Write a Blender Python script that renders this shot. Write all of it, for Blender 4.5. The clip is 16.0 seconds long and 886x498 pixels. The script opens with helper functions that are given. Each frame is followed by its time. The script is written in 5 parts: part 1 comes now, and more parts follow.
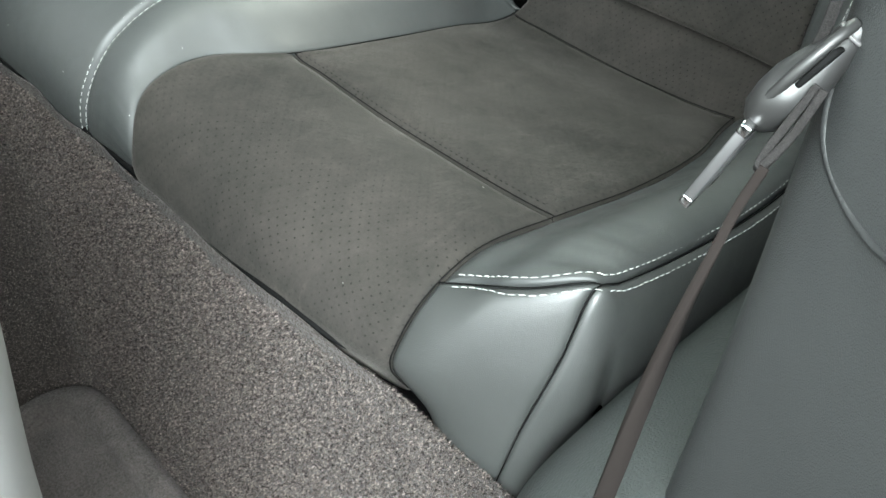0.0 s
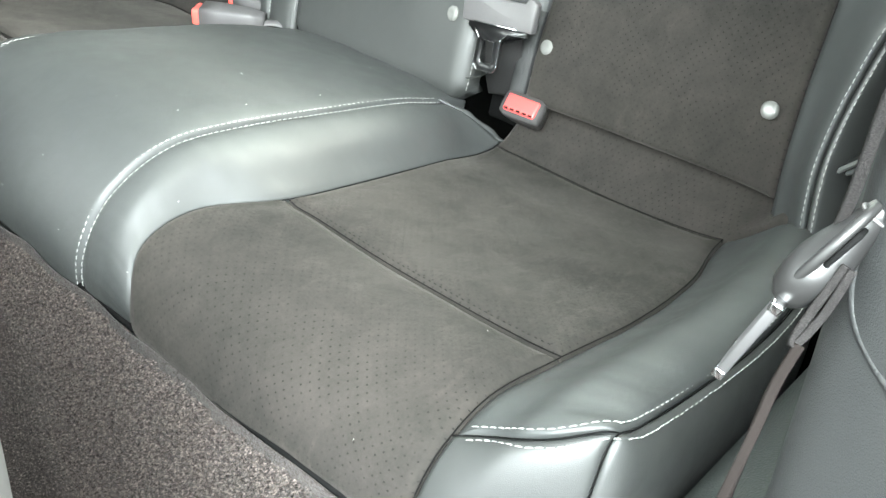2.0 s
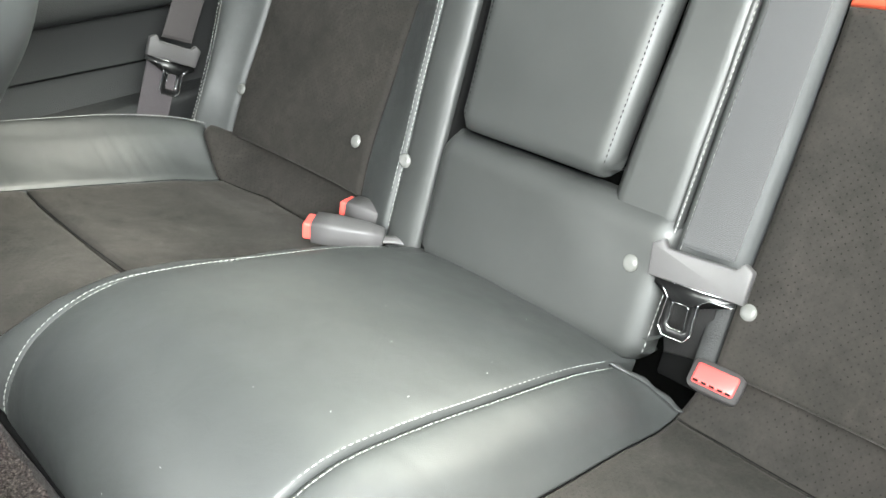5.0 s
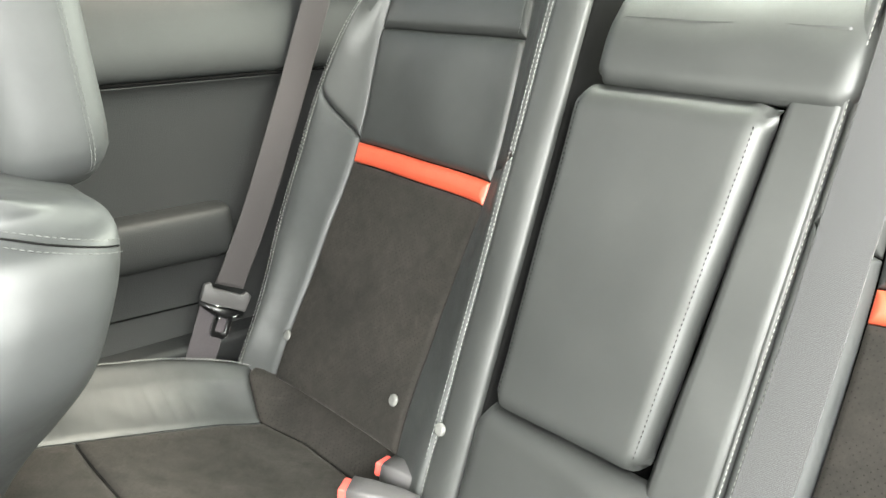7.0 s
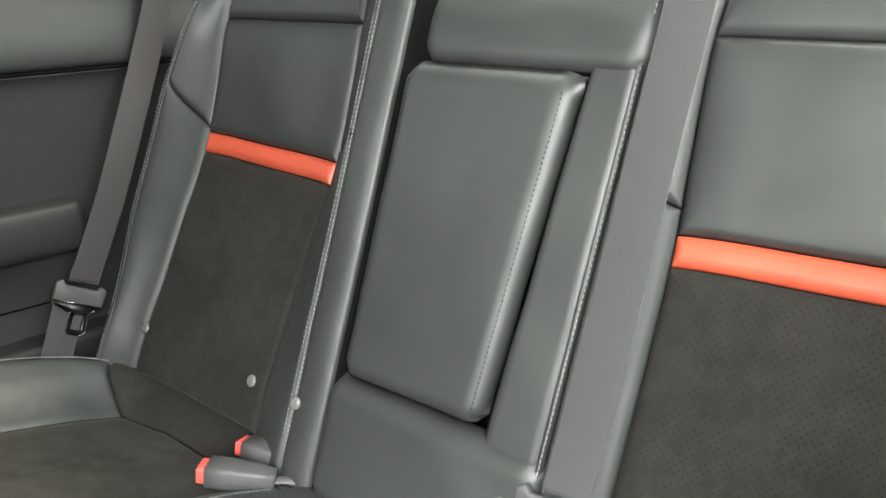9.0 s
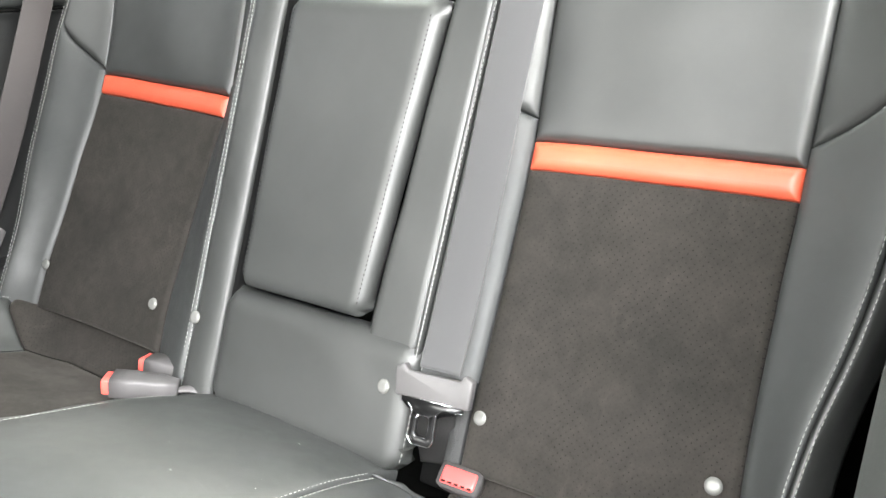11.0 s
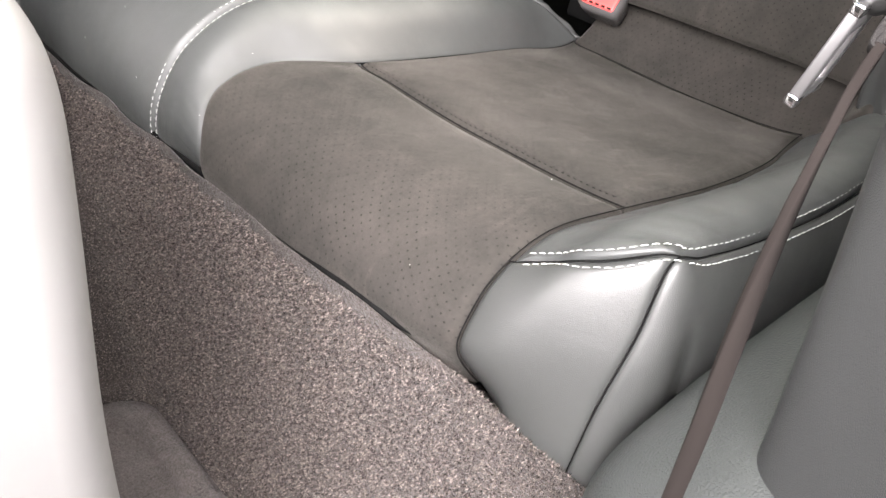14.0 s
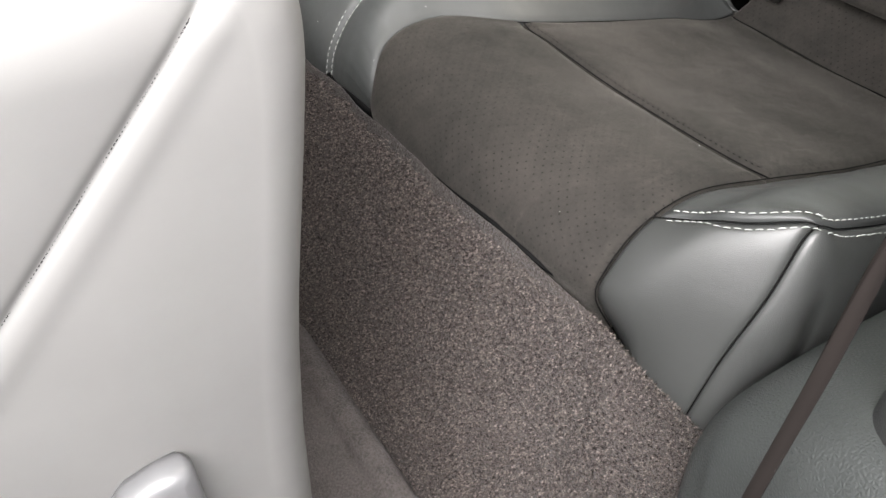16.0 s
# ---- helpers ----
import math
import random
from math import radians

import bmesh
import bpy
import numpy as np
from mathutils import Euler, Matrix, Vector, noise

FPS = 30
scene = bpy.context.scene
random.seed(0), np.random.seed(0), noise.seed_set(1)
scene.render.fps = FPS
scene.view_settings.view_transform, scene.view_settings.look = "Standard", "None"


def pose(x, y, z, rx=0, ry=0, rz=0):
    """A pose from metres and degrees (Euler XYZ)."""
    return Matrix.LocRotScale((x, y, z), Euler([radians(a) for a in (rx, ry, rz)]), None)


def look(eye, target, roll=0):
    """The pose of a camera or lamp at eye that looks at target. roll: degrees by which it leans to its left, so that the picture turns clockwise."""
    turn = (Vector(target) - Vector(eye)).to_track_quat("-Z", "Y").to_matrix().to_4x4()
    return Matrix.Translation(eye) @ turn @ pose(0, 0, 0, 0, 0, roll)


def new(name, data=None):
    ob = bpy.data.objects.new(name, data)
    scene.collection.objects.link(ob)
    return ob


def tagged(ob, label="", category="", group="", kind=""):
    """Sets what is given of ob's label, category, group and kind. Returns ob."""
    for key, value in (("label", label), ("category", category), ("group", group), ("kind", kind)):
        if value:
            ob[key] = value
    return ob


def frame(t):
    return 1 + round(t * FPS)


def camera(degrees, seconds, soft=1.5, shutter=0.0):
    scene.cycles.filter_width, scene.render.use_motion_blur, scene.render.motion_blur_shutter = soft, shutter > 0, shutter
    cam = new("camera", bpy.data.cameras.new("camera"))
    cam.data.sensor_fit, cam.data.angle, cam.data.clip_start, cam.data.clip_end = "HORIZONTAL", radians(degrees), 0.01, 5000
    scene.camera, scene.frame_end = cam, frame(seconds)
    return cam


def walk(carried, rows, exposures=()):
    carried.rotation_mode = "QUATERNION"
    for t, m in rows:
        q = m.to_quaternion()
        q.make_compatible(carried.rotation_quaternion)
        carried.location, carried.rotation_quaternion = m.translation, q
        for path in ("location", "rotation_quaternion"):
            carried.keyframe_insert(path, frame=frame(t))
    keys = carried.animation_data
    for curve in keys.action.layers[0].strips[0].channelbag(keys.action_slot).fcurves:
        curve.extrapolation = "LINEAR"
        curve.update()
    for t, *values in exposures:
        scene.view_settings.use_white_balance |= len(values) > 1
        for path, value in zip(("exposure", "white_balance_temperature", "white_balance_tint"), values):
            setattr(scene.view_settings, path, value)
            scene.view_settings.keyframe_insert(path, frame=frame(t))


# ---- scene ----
cam = camera(53.2, 16.0)
PATH = [
    (0, (0.897, -0.742, 0.802), (-0.184, 0.244, -0.562), -0.5),
    (0.5, (0.895, -0.743, 0.812), (-0.2, 0.339, -0.464), -0.4),
    (1, (0.887, -0.746, 0.823), (-0.227, 0.38, -0.399), -0.4),
    (1.5, (0.882, -0.747, 0.82), (-0.262, 0.384, -0.368), -1.3),
    (2, (0.871, -0.743, 0.824), (-0.282, 0.388, -0.355), -2.0),
    (2.5, (0.849, -0.736, 0.837), (-0.304, 0.396, -0.342), -2.4),
    (3, (0.818, -0.74, 0.837), (-0.338, 0.412, -0.319), -2.5),
    (3.2, (0.799, -0.736, 0.861), (-0.366, 0.416, -0.287), -2.7),
    (5.3, (0.574, -0.681, 0.874), (-0.744, 0.505, -0.053), -0.2),
    (5.5, (0.563, -0.677, 0.88), (-0.798, 0.478, -0.021), -0.5),
    (6, (0.568, -0.673, 0.922), (-0.846, 0.481, 0.103), -0.5),
    (6.5, (0.579, -0.672, 0.978), (-0.845, 0.54, 0.269), -0.2),
    (7, (0.598, -0.671, 0.999), (-0.85, 0.567, 0.39), -0.3),
    (7.5, (0.615, -0.666, 1.001), (-0.84, 0.585, 0.437), -0.3),
    (8, (0.634, -0.652, 0.986), (-0.807, 0.611, 0.415), -0.5),
    (8.5, (0.655, -0.658, 0.973), (-0.771, 0.62, 0.396), -1.4),
    (8.7, (0.663, -0.661, 0.972), (-0.703, 0.679, 0.39), -1.2),
    (10.8, (0.769, -0.738, 0.941), (-0.346, 0.801, 0.317), -0.4),
    (11, (0.779, -0.747, 0.914), (-0.331, 0.794, 0.286), -0.3),
    (11.5, (0.797, -0.755, 0.849), (-0.301, 0.74, 0.102), 0.0),
    (12, (0.82, -0.746, 0.836), (-0.269, 0.673, -0.058), -0.1),
    (12.5, (0.841, -0.758, 0.81), (-0.287, 0.564, -0.179), -0.4),
    (13, (0.873, -0.753, 0.78), (-0.299, 0.459, -0.297), -1.0),
    (13.5, (0.903, -0.758, 0.755), (-0.29, 0.356, -0.401), -1.4),
    (14, (0.91, -0.778, 0.748), (-0.318, 0.214, -0.479), -1.7),
    (14.5, (0.92, -0.79, 0.764), (-0.34, 0.108, -0.503), -2.1),
    (15, (0.928, -0.811, 0.776), (-0.353, 0.013, -0.521), -2.3),
    (15.5, (0.938, -0.817, 0.774), (-0.384, -0.043, -0.512), -2.4),
    (16, (0.94, -0.826, 0.773), (-0.4, -0.084, -0.514), -2.3),
]
EXPOSURE = [(0, .9, 6600, -2), (1.5, 1.45, 6600, -2), (2.5, 1.78, 6750, 1), (3, 1.78, 6800, 1), (5.5, 1.65, 7000, 4), (6.5, 2.02, 7250, 5), (7, 1.75, 7300, 4), (7.5, 1.05, 7250, 3), (8, .86, 7150, 1), (8.5, .80, 7150, 1), (11, 1.75, 7050, 9), (12.5, 2.02, 7050, 13), (13.5, 1.78, 7250, 16), (14, 1.45, 7300, 16), (14.5, 1.28, 7300, 14), (15, .78, 7250, 13), (15.5, .6, 7200, 12), (16, .45, 7200, 12)]
walk(cam, [(t, look(eye, target, roll)) for t, eye, target, roll in PATH], EXPOSURE)

# ---------------------------------------------------------------- world and light
world = bpy.data.worlds.new("world")
scene.world = world
world.use_nodes = True
wn = world.node_tree.nodes
sky = wn.new("ShaderNodeTexSky")
sky.sky_type = "NISHITA"
sky.sun_disc = False
sky.sun_elevation, sky.sun_rotation = radians(51), radians(20)
sky.air_density, sky.dust_density = 1.0, 3.0
wn["Background"].inputs["Strength"].default_value = 0.06
world.node_tree.links.new(sky.outputs["Color"], wn["Background"].inputs["Color"])

sun_data = bpy.data.lights.new("sun", "SUN")
sun_data.energy, sun_data.angle, sun_data.color = 2.4, radians(14), (1.0, 0.97, 0.93)
sun = new("sun", sun_data)
sun.matrix_world = look((1.2, 3.2, 4.2), (0, 0, 0))


def window_lamp(name, place, target, sx, sy, watts, tint=(0.93, 0.97, 1.0), spread=180):
    d = bpy.data.lights.new(name, "AREA")
    d.shape, d.size, d.size_y, d.energy, d.color = "RECTANGLE", sx, sy, watts, tint
    d.spread = radians(spread)
    ob = new(name, d)
    ob.matrix_world = look(place, target)
    return ob


window_lamp("door_opening_sky", (1.25, -1.02, 1.28), (0.5, -0.45, 0.36), 1.2, 0.7, 59, (0.885, 0.925, 1.0), 130)
window_lamp("rear_window_sky", (0.08, 0.40, 1.19), (0.12, -0.05, 0.62), 0.9, 0.42, 13, (0.90, 1.0, 0.97), 160)
window_lamp("windscreen_sky", (0.0, -1.75, 1.15), (0.0, -0.3, 0.6), 1.2, 0.4, 18)
window_lamp("far_window_sky", (-0.95, -0.75, 1.16), (0.2, -0.35, 0.45), 0.9, 0.26, 2.5)
window_lamp("near_quarter_sky", (0.95, -0.12, 1.14), (0.05, 0.1, 0.85), 0.42, 0.22, 6)


# ---------------------------------------------------------------- materials
def material(name, color, rough=0.5, metal=0.0, spec=0.5):
    m = bpy.data.materials.new(name)
    m.use_nodes = True
    b = m.node_tree.nodes["Principled BSDF"]
    b.inputs["Base Color"].default_value = (*color, 1)
    b.inputs["Roughness"].default_value = rough
    b.inputs["Metallic"].default_value = metal
    b.inputs["Specular IOR Level"].default_value = spec
    return m, m.node_tree.nodes, m.node_tree.links, b


def math_node(n, l, op, a, b=None):
    k = n.new("ShaderNodeMath")
    k.operation = op
    for i, v in enumerate((a, b)):
        if v is None:
            continue
        if isinstance(v, (int, float)):
            k.inputs[i].default_value = v
        else:
            l.new(v, k.inputs[i])
    return k.outputs[0]


def ramp(n, l, fac, stops):
    r = n.new("ShaderNodeValToRGB")
    l.new(fac, r.inputs["Fac"])
    el = r.color_ramp.elements
    while len(el) < len(stops):
        el.new(0.5)
    for e, (p, c) in zip(el, stops):
        e.position = p
        e.color = (*c, 1) if len(c) == 3 else c
    return r.outputs["Color"]


def tex_noise(n, l, coord, scale, detail=3.0, rough=0.5, distort=0.0):
    t = n.new("ShaderNodeTexNoise")
    t.inputs["Scale"].default_value = scale
    t.inputs["Detail"].default_value = detail
    t.inputs["Roughness"].default_value = rough
    t.inputs["Distortion"].default_value = distort
    l.new(coord, t.inputs["Vector"])
    return t.outputs["Fac"]


def tex_cells(n, l, coord, scale, feature="DISTANCE_TO_EDGE"):
    t = n.new("ShaderNodeTexVoronoi")
    t.feature = feature
    t.inputs["Scale"].default_value = scale
    l.new(coord, t.inputs["Vector"])
    return t.outputs["Distance"]


def add_bump(n, l, b, height, strength, distance, after=None):
    k = n.new("ShaderNodeBump")
    k.inputs["Strength"].default_value = strength
    k.inputs["Distance"].default_value = distance
    l.new(height, k.inputs["Height"])
    if after is not None:
        l.new(after, k.inputs["Normal"])
    l.new(k.outputs["Normal"], b.inputs["Normal"])
    return k.outputs["Normal"]


def leather(name, dark, light, rough=0.47, grain=900, grain_strength=0.22, wrinkle=0.10):
    m, n, l, b = material(name, dark, rough, 0.0, 0.6)
    co = n.new("ShaderNodeTexCoord").outputs["Object"]
    l.new(ramp(n, l, tex_noise(n, l, co, 9, 5, 0.6), [(0.3, dark), (0.75, light)]), b.inputs["Base Color"])
    mott = tex_noise(n, l, co, 34, 4, 0.6)
    l.new(ramp(n, l, mott, [(0.3, (rough - 0.05,) * 3), (0.75, (rough + 0.06,) * 3)]), b.inputs["Roughness"])
    soft = add_bump(n, l, b, tex_noise(n, l, co, 26, 4, 0.55, 0.6), wrinkle, 0.004)
    add_bump(n, l, b, tex_cells(n, l, co, grain), grain_strength, 0.0006, soft)
    return m


LEATHER = leather("black_leather", (0.0235, 0.0247, 0.0239), (0.0295, 0.0308, 0.0298), 0.48)
LEATHER_WORN = leather("worn_black_leather", (0.0235, 0.0251, 0.0249), (0.0325, 0.0345, 0.0339), 0.55, 800, 0.22, 0.16)
ORANGE = leather("orange_leather", (0.47, 0.066, 0.033), (0.54, 0.088, 0.045), 0.45)


def suede(name, dark, light, holes):
    m, n, l, b = material(name, dark, 0.95, 0, 0.15)
    b.inputs["Sheen Weight"].default_value = 0.4
    b.inputs["Sheen Roughness"].default_value = 0.4
    tc = n.new("ShaderNodeTexCoord")
    co = tc.outputs["Object"]
    b.inputs["Sheen Tint"].default_value = (1.0, 0.94, 0.87, 1)
    wide = tex_noise(n, l, co, 8, 5, 0.6, 0.4)
    smear = tex_noise(n, l, co, 40, 6, 0.7, 0.5)
    brushed = math_node(n, l, "ADD", math_node(n, l, "MULTIPLY", wide, 0.42), math_node(n, l, "MULTIPLY", smear, 0.38))
    brushed = math_node(n, l, "ADD", brushed, math_node(n, l, "MULTIPLY", tex_noise(n, l, co, 330, 3, 0.7), 0.20))
    # short strokes where a hand has brushed the nap
    mp = n.new("ShaderNodeMapping")
    mp.inputs["Rotation"].default_value = (0, 0, 0.6)
    mp.inputs["Scale"].default_value = (1.0, 0.3, 0.6)
    l.new(co, mp.inputs["Vector"])
    stroke = math_node(n, l, "MULTIPLY", ramp(n, l, tex_noise(n, l, mp.outputs["Vector"], 75, 3, 0.6, 1.2), [(0.52, (0, 0, 0)), (0.7, (1, 1, 1))]), ramp(n, l, tex_noise(n, l, co, 13, 2), [(0.45, (0, 0, 0)), (0.65, (1, 1, 1))]))
    brushed = math_node(n, l, "ADD", brushed, math_node(n, l, "MULTIPLY", stroke, 0.1))
    col = ramp(n, l, brushed, [(0.37, dark), (0.67, light)])
    l.new(ramp(n, l, brushed, [(0.38, (0.025,) * 3), (0.62, (0.075,) * 3)]), b.inputs["Sheen Weight"])
    fine = tex_noise(n, l, co, 1500, 2)
    if holes:
        sp = 0.0094
        v = n.new("ShaderNodeVectorMath")
        v.operation = "SCALE"
        l.new(tc.outputs["UV"], v.inputs[0])
        v.inputs["Scale"].default_value = 1 / sp
        near = []
        for off in (0.0, 0.5):
            a = n.new("ShaderNodeVectorMath")
            a.operation = "ADD"
            l.new(v.outputs[0], a.inputs[0])
            a.inputs[1].default_value = (off, off, 0)
            f = n.new("ShaderNodeVectorMath")
            f.operation = "FRACTION"
            l.new(a.outputs[0], f.inputs[0])
            d = n.new("ShaderNodeVectorMath")
            d.operation = "DISTANCE"
            l.new(f.outputs[0], d.inputs[0])
            d.inputs[1].default_value = (0.5, 0.5, 0)
            near.append(d.outputs["Value"])
        dist = math_node(n, l, "MINIMUM", near[0], near[1])
        open_hole = math_node(n, l, "LESS_THAN", dist, 0.084)
        mix = n.new("ShaderNodeMix")
        mix.data_type = "RGBA"
        # brushed nap closes some of the holes
        worn = ramp(n, l, tex_noise(n, l, co, 22, 4, 0.65, 0.8), [(0.44, (1.0,) * 3), (0.66, (0.15,) * 3)])
        l.new(math_node(n, l, "MULTIPLY", open_hole, worn), mix.inputs["Factor"])
        l.new(col, mix.inputs["A"])
        mix.inputs["B"].default_value = (0.0075, 0.007, 0.0064, 1)
        col = mix.outputs["Result"]
    l.new(col, b.inputs["Base Color"])
    nap = add_bump(n, l, b, brushed, 0.08, 0.003)
    add_bump(n, l, b, fine, 0.35, 0.0008, nap)
    return m


SUEDE = suede("dark_suede", (0.0140, 0.0132, 0.0118), (0.0288, 0.0252, 0.0226), True)


def carpet_material(name, dark, light):
    m, n, l, b = material(name, dark, 1.0, 0, 0.05)
    b.inputs["Sheen Weight"].default_value = 0.1
    co = n.new("ShaderNodeTexCoord").outputs["Object"]
    tufts = tex_noise(n, l, co, 420, 3, 0.7)
    patch = tex_noise(n, l, co, 16, 4, 0.6, 1.0)
    both = math_node(n, l, "ADD", math_node(n, l, "MULTIPLY", tufts, 0.7), math_node(n, l, "MULTIPLY", patch, 0.3))
    l.new(ramp(n, l, both, [(0.38, dark), (0.62, light)]), b.inputs["Base Color"])
    soft = add_bump(n, l, b, patch, 0.3, 0.01)
    add_bump(n, l, b, tufts, 1.0, 0.004, soft)
    return m


CARPET = carpet_material("dark_carpet", (0.012, 0.0096, 0.0088), (0.045, 0.0365, 0.0335))
MAT_PILE = carpet_material("mat_carpet", (0.036, 0.03, 0.028), (0.105, 0.09, 0.085))


def plastic(name, color, rough=0.5, grain=0, strength=0.3, spec=0.4):
    m, n, l, b = material(name, color, rough, 0.0, spec)
    co = n.new("ShaderNodeTexCoord").outputs["Object"]
    light = tuple(min(1, c * 1.25) for c in color)
    l.new(ramp(n, l, tex_noise(n, l, co, 12, 4, 0.6), [(0.3, color), (0.75, light)]), b.inputs["Base Color"])
    if grain:
        add_bump(n, l, b, math_node(n, l, "ADD", tex_cells(n, l, co, grain), math_node(n, l, "MULTIPLY", tex_noise(n, l, co, grain * 1.7, 2), 0.5)), strength, 0.001)
    return m


TRIM = plastic("grained_trim", (0.0205, 0.0215, 0.0215), 0.52, 850, 0.3)
# the grained trim again, coloured darker for the shade on the far side
TRIM_FAR = plastic("shaded_far_trim", (0.0185, 0.0194, 0.0194), 0.52, 500, 0.3)
TRIM_BLACK = plastic("black_trim", (0.0105, 0.011, 0.0112), 0.6, 330, 0.5)
TRIM_SOFT = plastic("smooth_trim", (0.024, 0.0265, 0.0258), 0.5, 380, 0.6)
# lighter copy of the smooth trim: the panel's daylight is in the colour
TRIM_LIT = plastic("lit_smooth_trim", (0.052, 0.055, 0.0535), 0.45, 700, 0.2)
JET_METAL = plastic("black_coated_metal", (0.006, 0.006, 0.0062), 0.32)
BLACK_PLASTIC = plastic("black_plastic", (0.02, 0.02, 0.021), 0.3)
GREY_PLASTIC = plastic("grey_plastic", (0.068, 0.065, 0.066), 0.45, 900, 0.2)
RED_PLASTIC = plastic("red_plastic", (0.66, 0.08, 0.065), 0.4)
CLEAR = plastic("milky_plastic", (0.105, 0.105, 0.1), 0.22)
SILVER = plastic("silver_paint", (0.06, 0.06, 0.062), 0.35, 0)
HEADLINER = plastic("headliner_cloth", (0.45, 0.45, 0.44), 0.95, 900, 0.3)
ASPHALT = plastic("asphalt", (0.12, 0.12, 0.12), 0.9, 60, 0.5)
CHROME = material("chrome", (0.75, 0.75, 0.76), 0.14, 1.0)[0]
STEEL_PALE = material("grey_steel", (0.24, 0.235, 0.24), 0.42, 0.9)[0]
POLISHED = material("polished_steel", (0.85, 0.85, 0.86), 0.38, 1.0)[0]
THREAD = plastic("pale_thread", (0.24, 0.248, 0.235), 0.7)
THREAD_GREY = plastic("grey_thread", (0.065, 0.067, 0.064), 0.8, 0, 0.3, 0.2)
THREAD_DARK = plastic("dark_thread", (0.006, 0.006, 0.006), 0.9, 0, 0.3, 0.08)
# near-black for cores and joints; also stands in for shade in gaps
GAP = plastic("gap_black", (0.005, 0.005, 0.005), 1.0, 0, 0.3, 0.02)
# black leather with the strong door light put into its pale colour
SEAT_SIDE_LIT = leather("lit_seat_leather", (0.084, 0.0825, 0.0808), (0.094, 0.0924, 0.0905), 0.6, 1900, 0.025, 0.02)
SEAT_BACK = leather("matt_black_leather", (0.022, 0.0235, 0.0237), (0.029, 0.0308, 0.031), 0.60)

def webbing_material(name, dark, light, ribs=260, sheen=0.2):
    m, n, l, b = material(name, dark, 0.7, 0.0, 0.3)
    b.inputs["Sheen Weight"].default_value = sheen
    uv = n.new("ShaderNodeTexCoord").outputs["UV"]
    w = n.new("ShaderNodeTexWave")
    w.wave_type, w.bands_direction = "BANDS", "DIAGONAL"
    w.inputs["Scale"].default_value = ribs
    w.inputs["Distortion"].default_value = 0.6
    l.new(uv, w.inputs["Vector"])
    fine = tex_noise(n, l, uv, 1000, 2)
    both = math_node(n, l, "ADD", math_node(n, l, "MULTIPLY", w.outputs["Fac"], 0.15), math_node(n, l, "MULTIPLY", fine, 0.85))
    l.new(ramp(n, l, both, [(0.34, dark), (0.68, light)]), b.inputs["Base Color"])
    add_bump(n, l, b, both, 0.3, 0.0006)
    return m


WEBBING = webbing_material("grey_webbing", (0.017, 0.017, 0.0175), (0.068, 0.068, 0.070))
WEBBING_BLACK = webbing_material("black_webbing", (0.002, 0.002, 0.002), (0.013, 0.0125, 0.0125), 340, 0.0)
BELT_BROWN = plastic("smooth_brown_webbing", (0.008, 0.0064, 0.0059), 0.95, 1600, 0.15, 0.08)
WEBBING_MAUVE = webbing_material("mauve_webbing", (0.035, 0.030, 0.033), (0.058, 0.050, 0.054), 420)
WEBBING_DARK = webbing_material("dark_webbing", (0.024, 0.0205, 0.0212), (0.046, 0.040, 0.041))


def speckled_material(name, dark, light):
    m, n, l, b = material(name, dark, 0.9, 0, 0.1)
    co = n.new("ShaderNodeTexCoord").outputs["Object"]
    speck = tex_noise(n, l, co, 2200, 2, 0.7)
    l.new(ramp(n, l, speck, [(0.42, dark), (0.68, light)]), b.inputs["Base Color"])
    add_bump(n, l, b, speck, 0.5, 0.0006)
    return m


WEBBING_SPECK = speckled_material("speckled_webbing", (0.005, 0.0046, 0.0046), (0.026, 0.024, 0.0235))


# ---------------------------------------------------------------- helpers for shapes
def mesh_object(name, verts, faces, mat, parent=None, label="", smooth=True, uv=None):
    me = bpy.data.meshes.new(name)
    me.from_pydata([tuple(v) for v in verts], [], faces)
    me.materials.append(mat)
    if uv is not None:
        lay = me.uv_layers.new(name="UVMap")
        idx = np.empty(len(me.loops), dtype=np.int32)
        me.loops.foreach_get("vertex_index", idx)
        lay.data.foreach_set("uv", np.asarray(uv, dtype=np.float32)[idx].ravel())
    if smooth:
        me.polygons.foreach_set("use_smooth", [True] * len(me.polygons))
    me.update()
    ob = new(name, me)
    if parent is not None:
        ob.parent = parent
        ob.matrix_parent_inverse = parent.matrix_basis.inverted()
    if label:
        tagged(ob, label)
    return ob


def part(name, bm, mat, parent=None, label="", smooth=True):
    me = bpy.data.meshes.new(name)
    bmesh.ops.recalc_face_normals(bm, faces=bm.faces)
    bm.to_mesh(me)
    bm.free()
    me.materials.append(mat)
    if smooth:
        me.polygons.foreach_set("use_smooth", [True] * len(me.polygons))
    ob = new(name, me)
    if parent is not None:
        ob.parent = parent
        ob.matrix_parent_inverse = parent.matrix_basis.inverted()
    if label:
        tagged(ob, label)
    return ob


def spline(points, t):
    """Catmull-Rom through the rows of points, at t from 0 to len - 1."""
    p = np.asarray(points, dtype=float)
    if p.ndim == 1:
        p = p[:, None]
    t = np.clip(np.asarray(t, dtype=float), 0, len(p) - 1)
    i = np.minimum(t.astype(int), len(p) - 2)
    f = (t - i)[..., None]
    a, b, c, d = p[np.maximum(i - 1, 0)], p[i], p[i + 1], p[np.minimum(i + 2, len(p) - 1)]
    return 0.5 * (2 * b + (c - a) * f + (2 * a - 5 * b + 4 * c - d) * f ** 2 + (3 * b - a - 3 * c + d) * f ** 3)


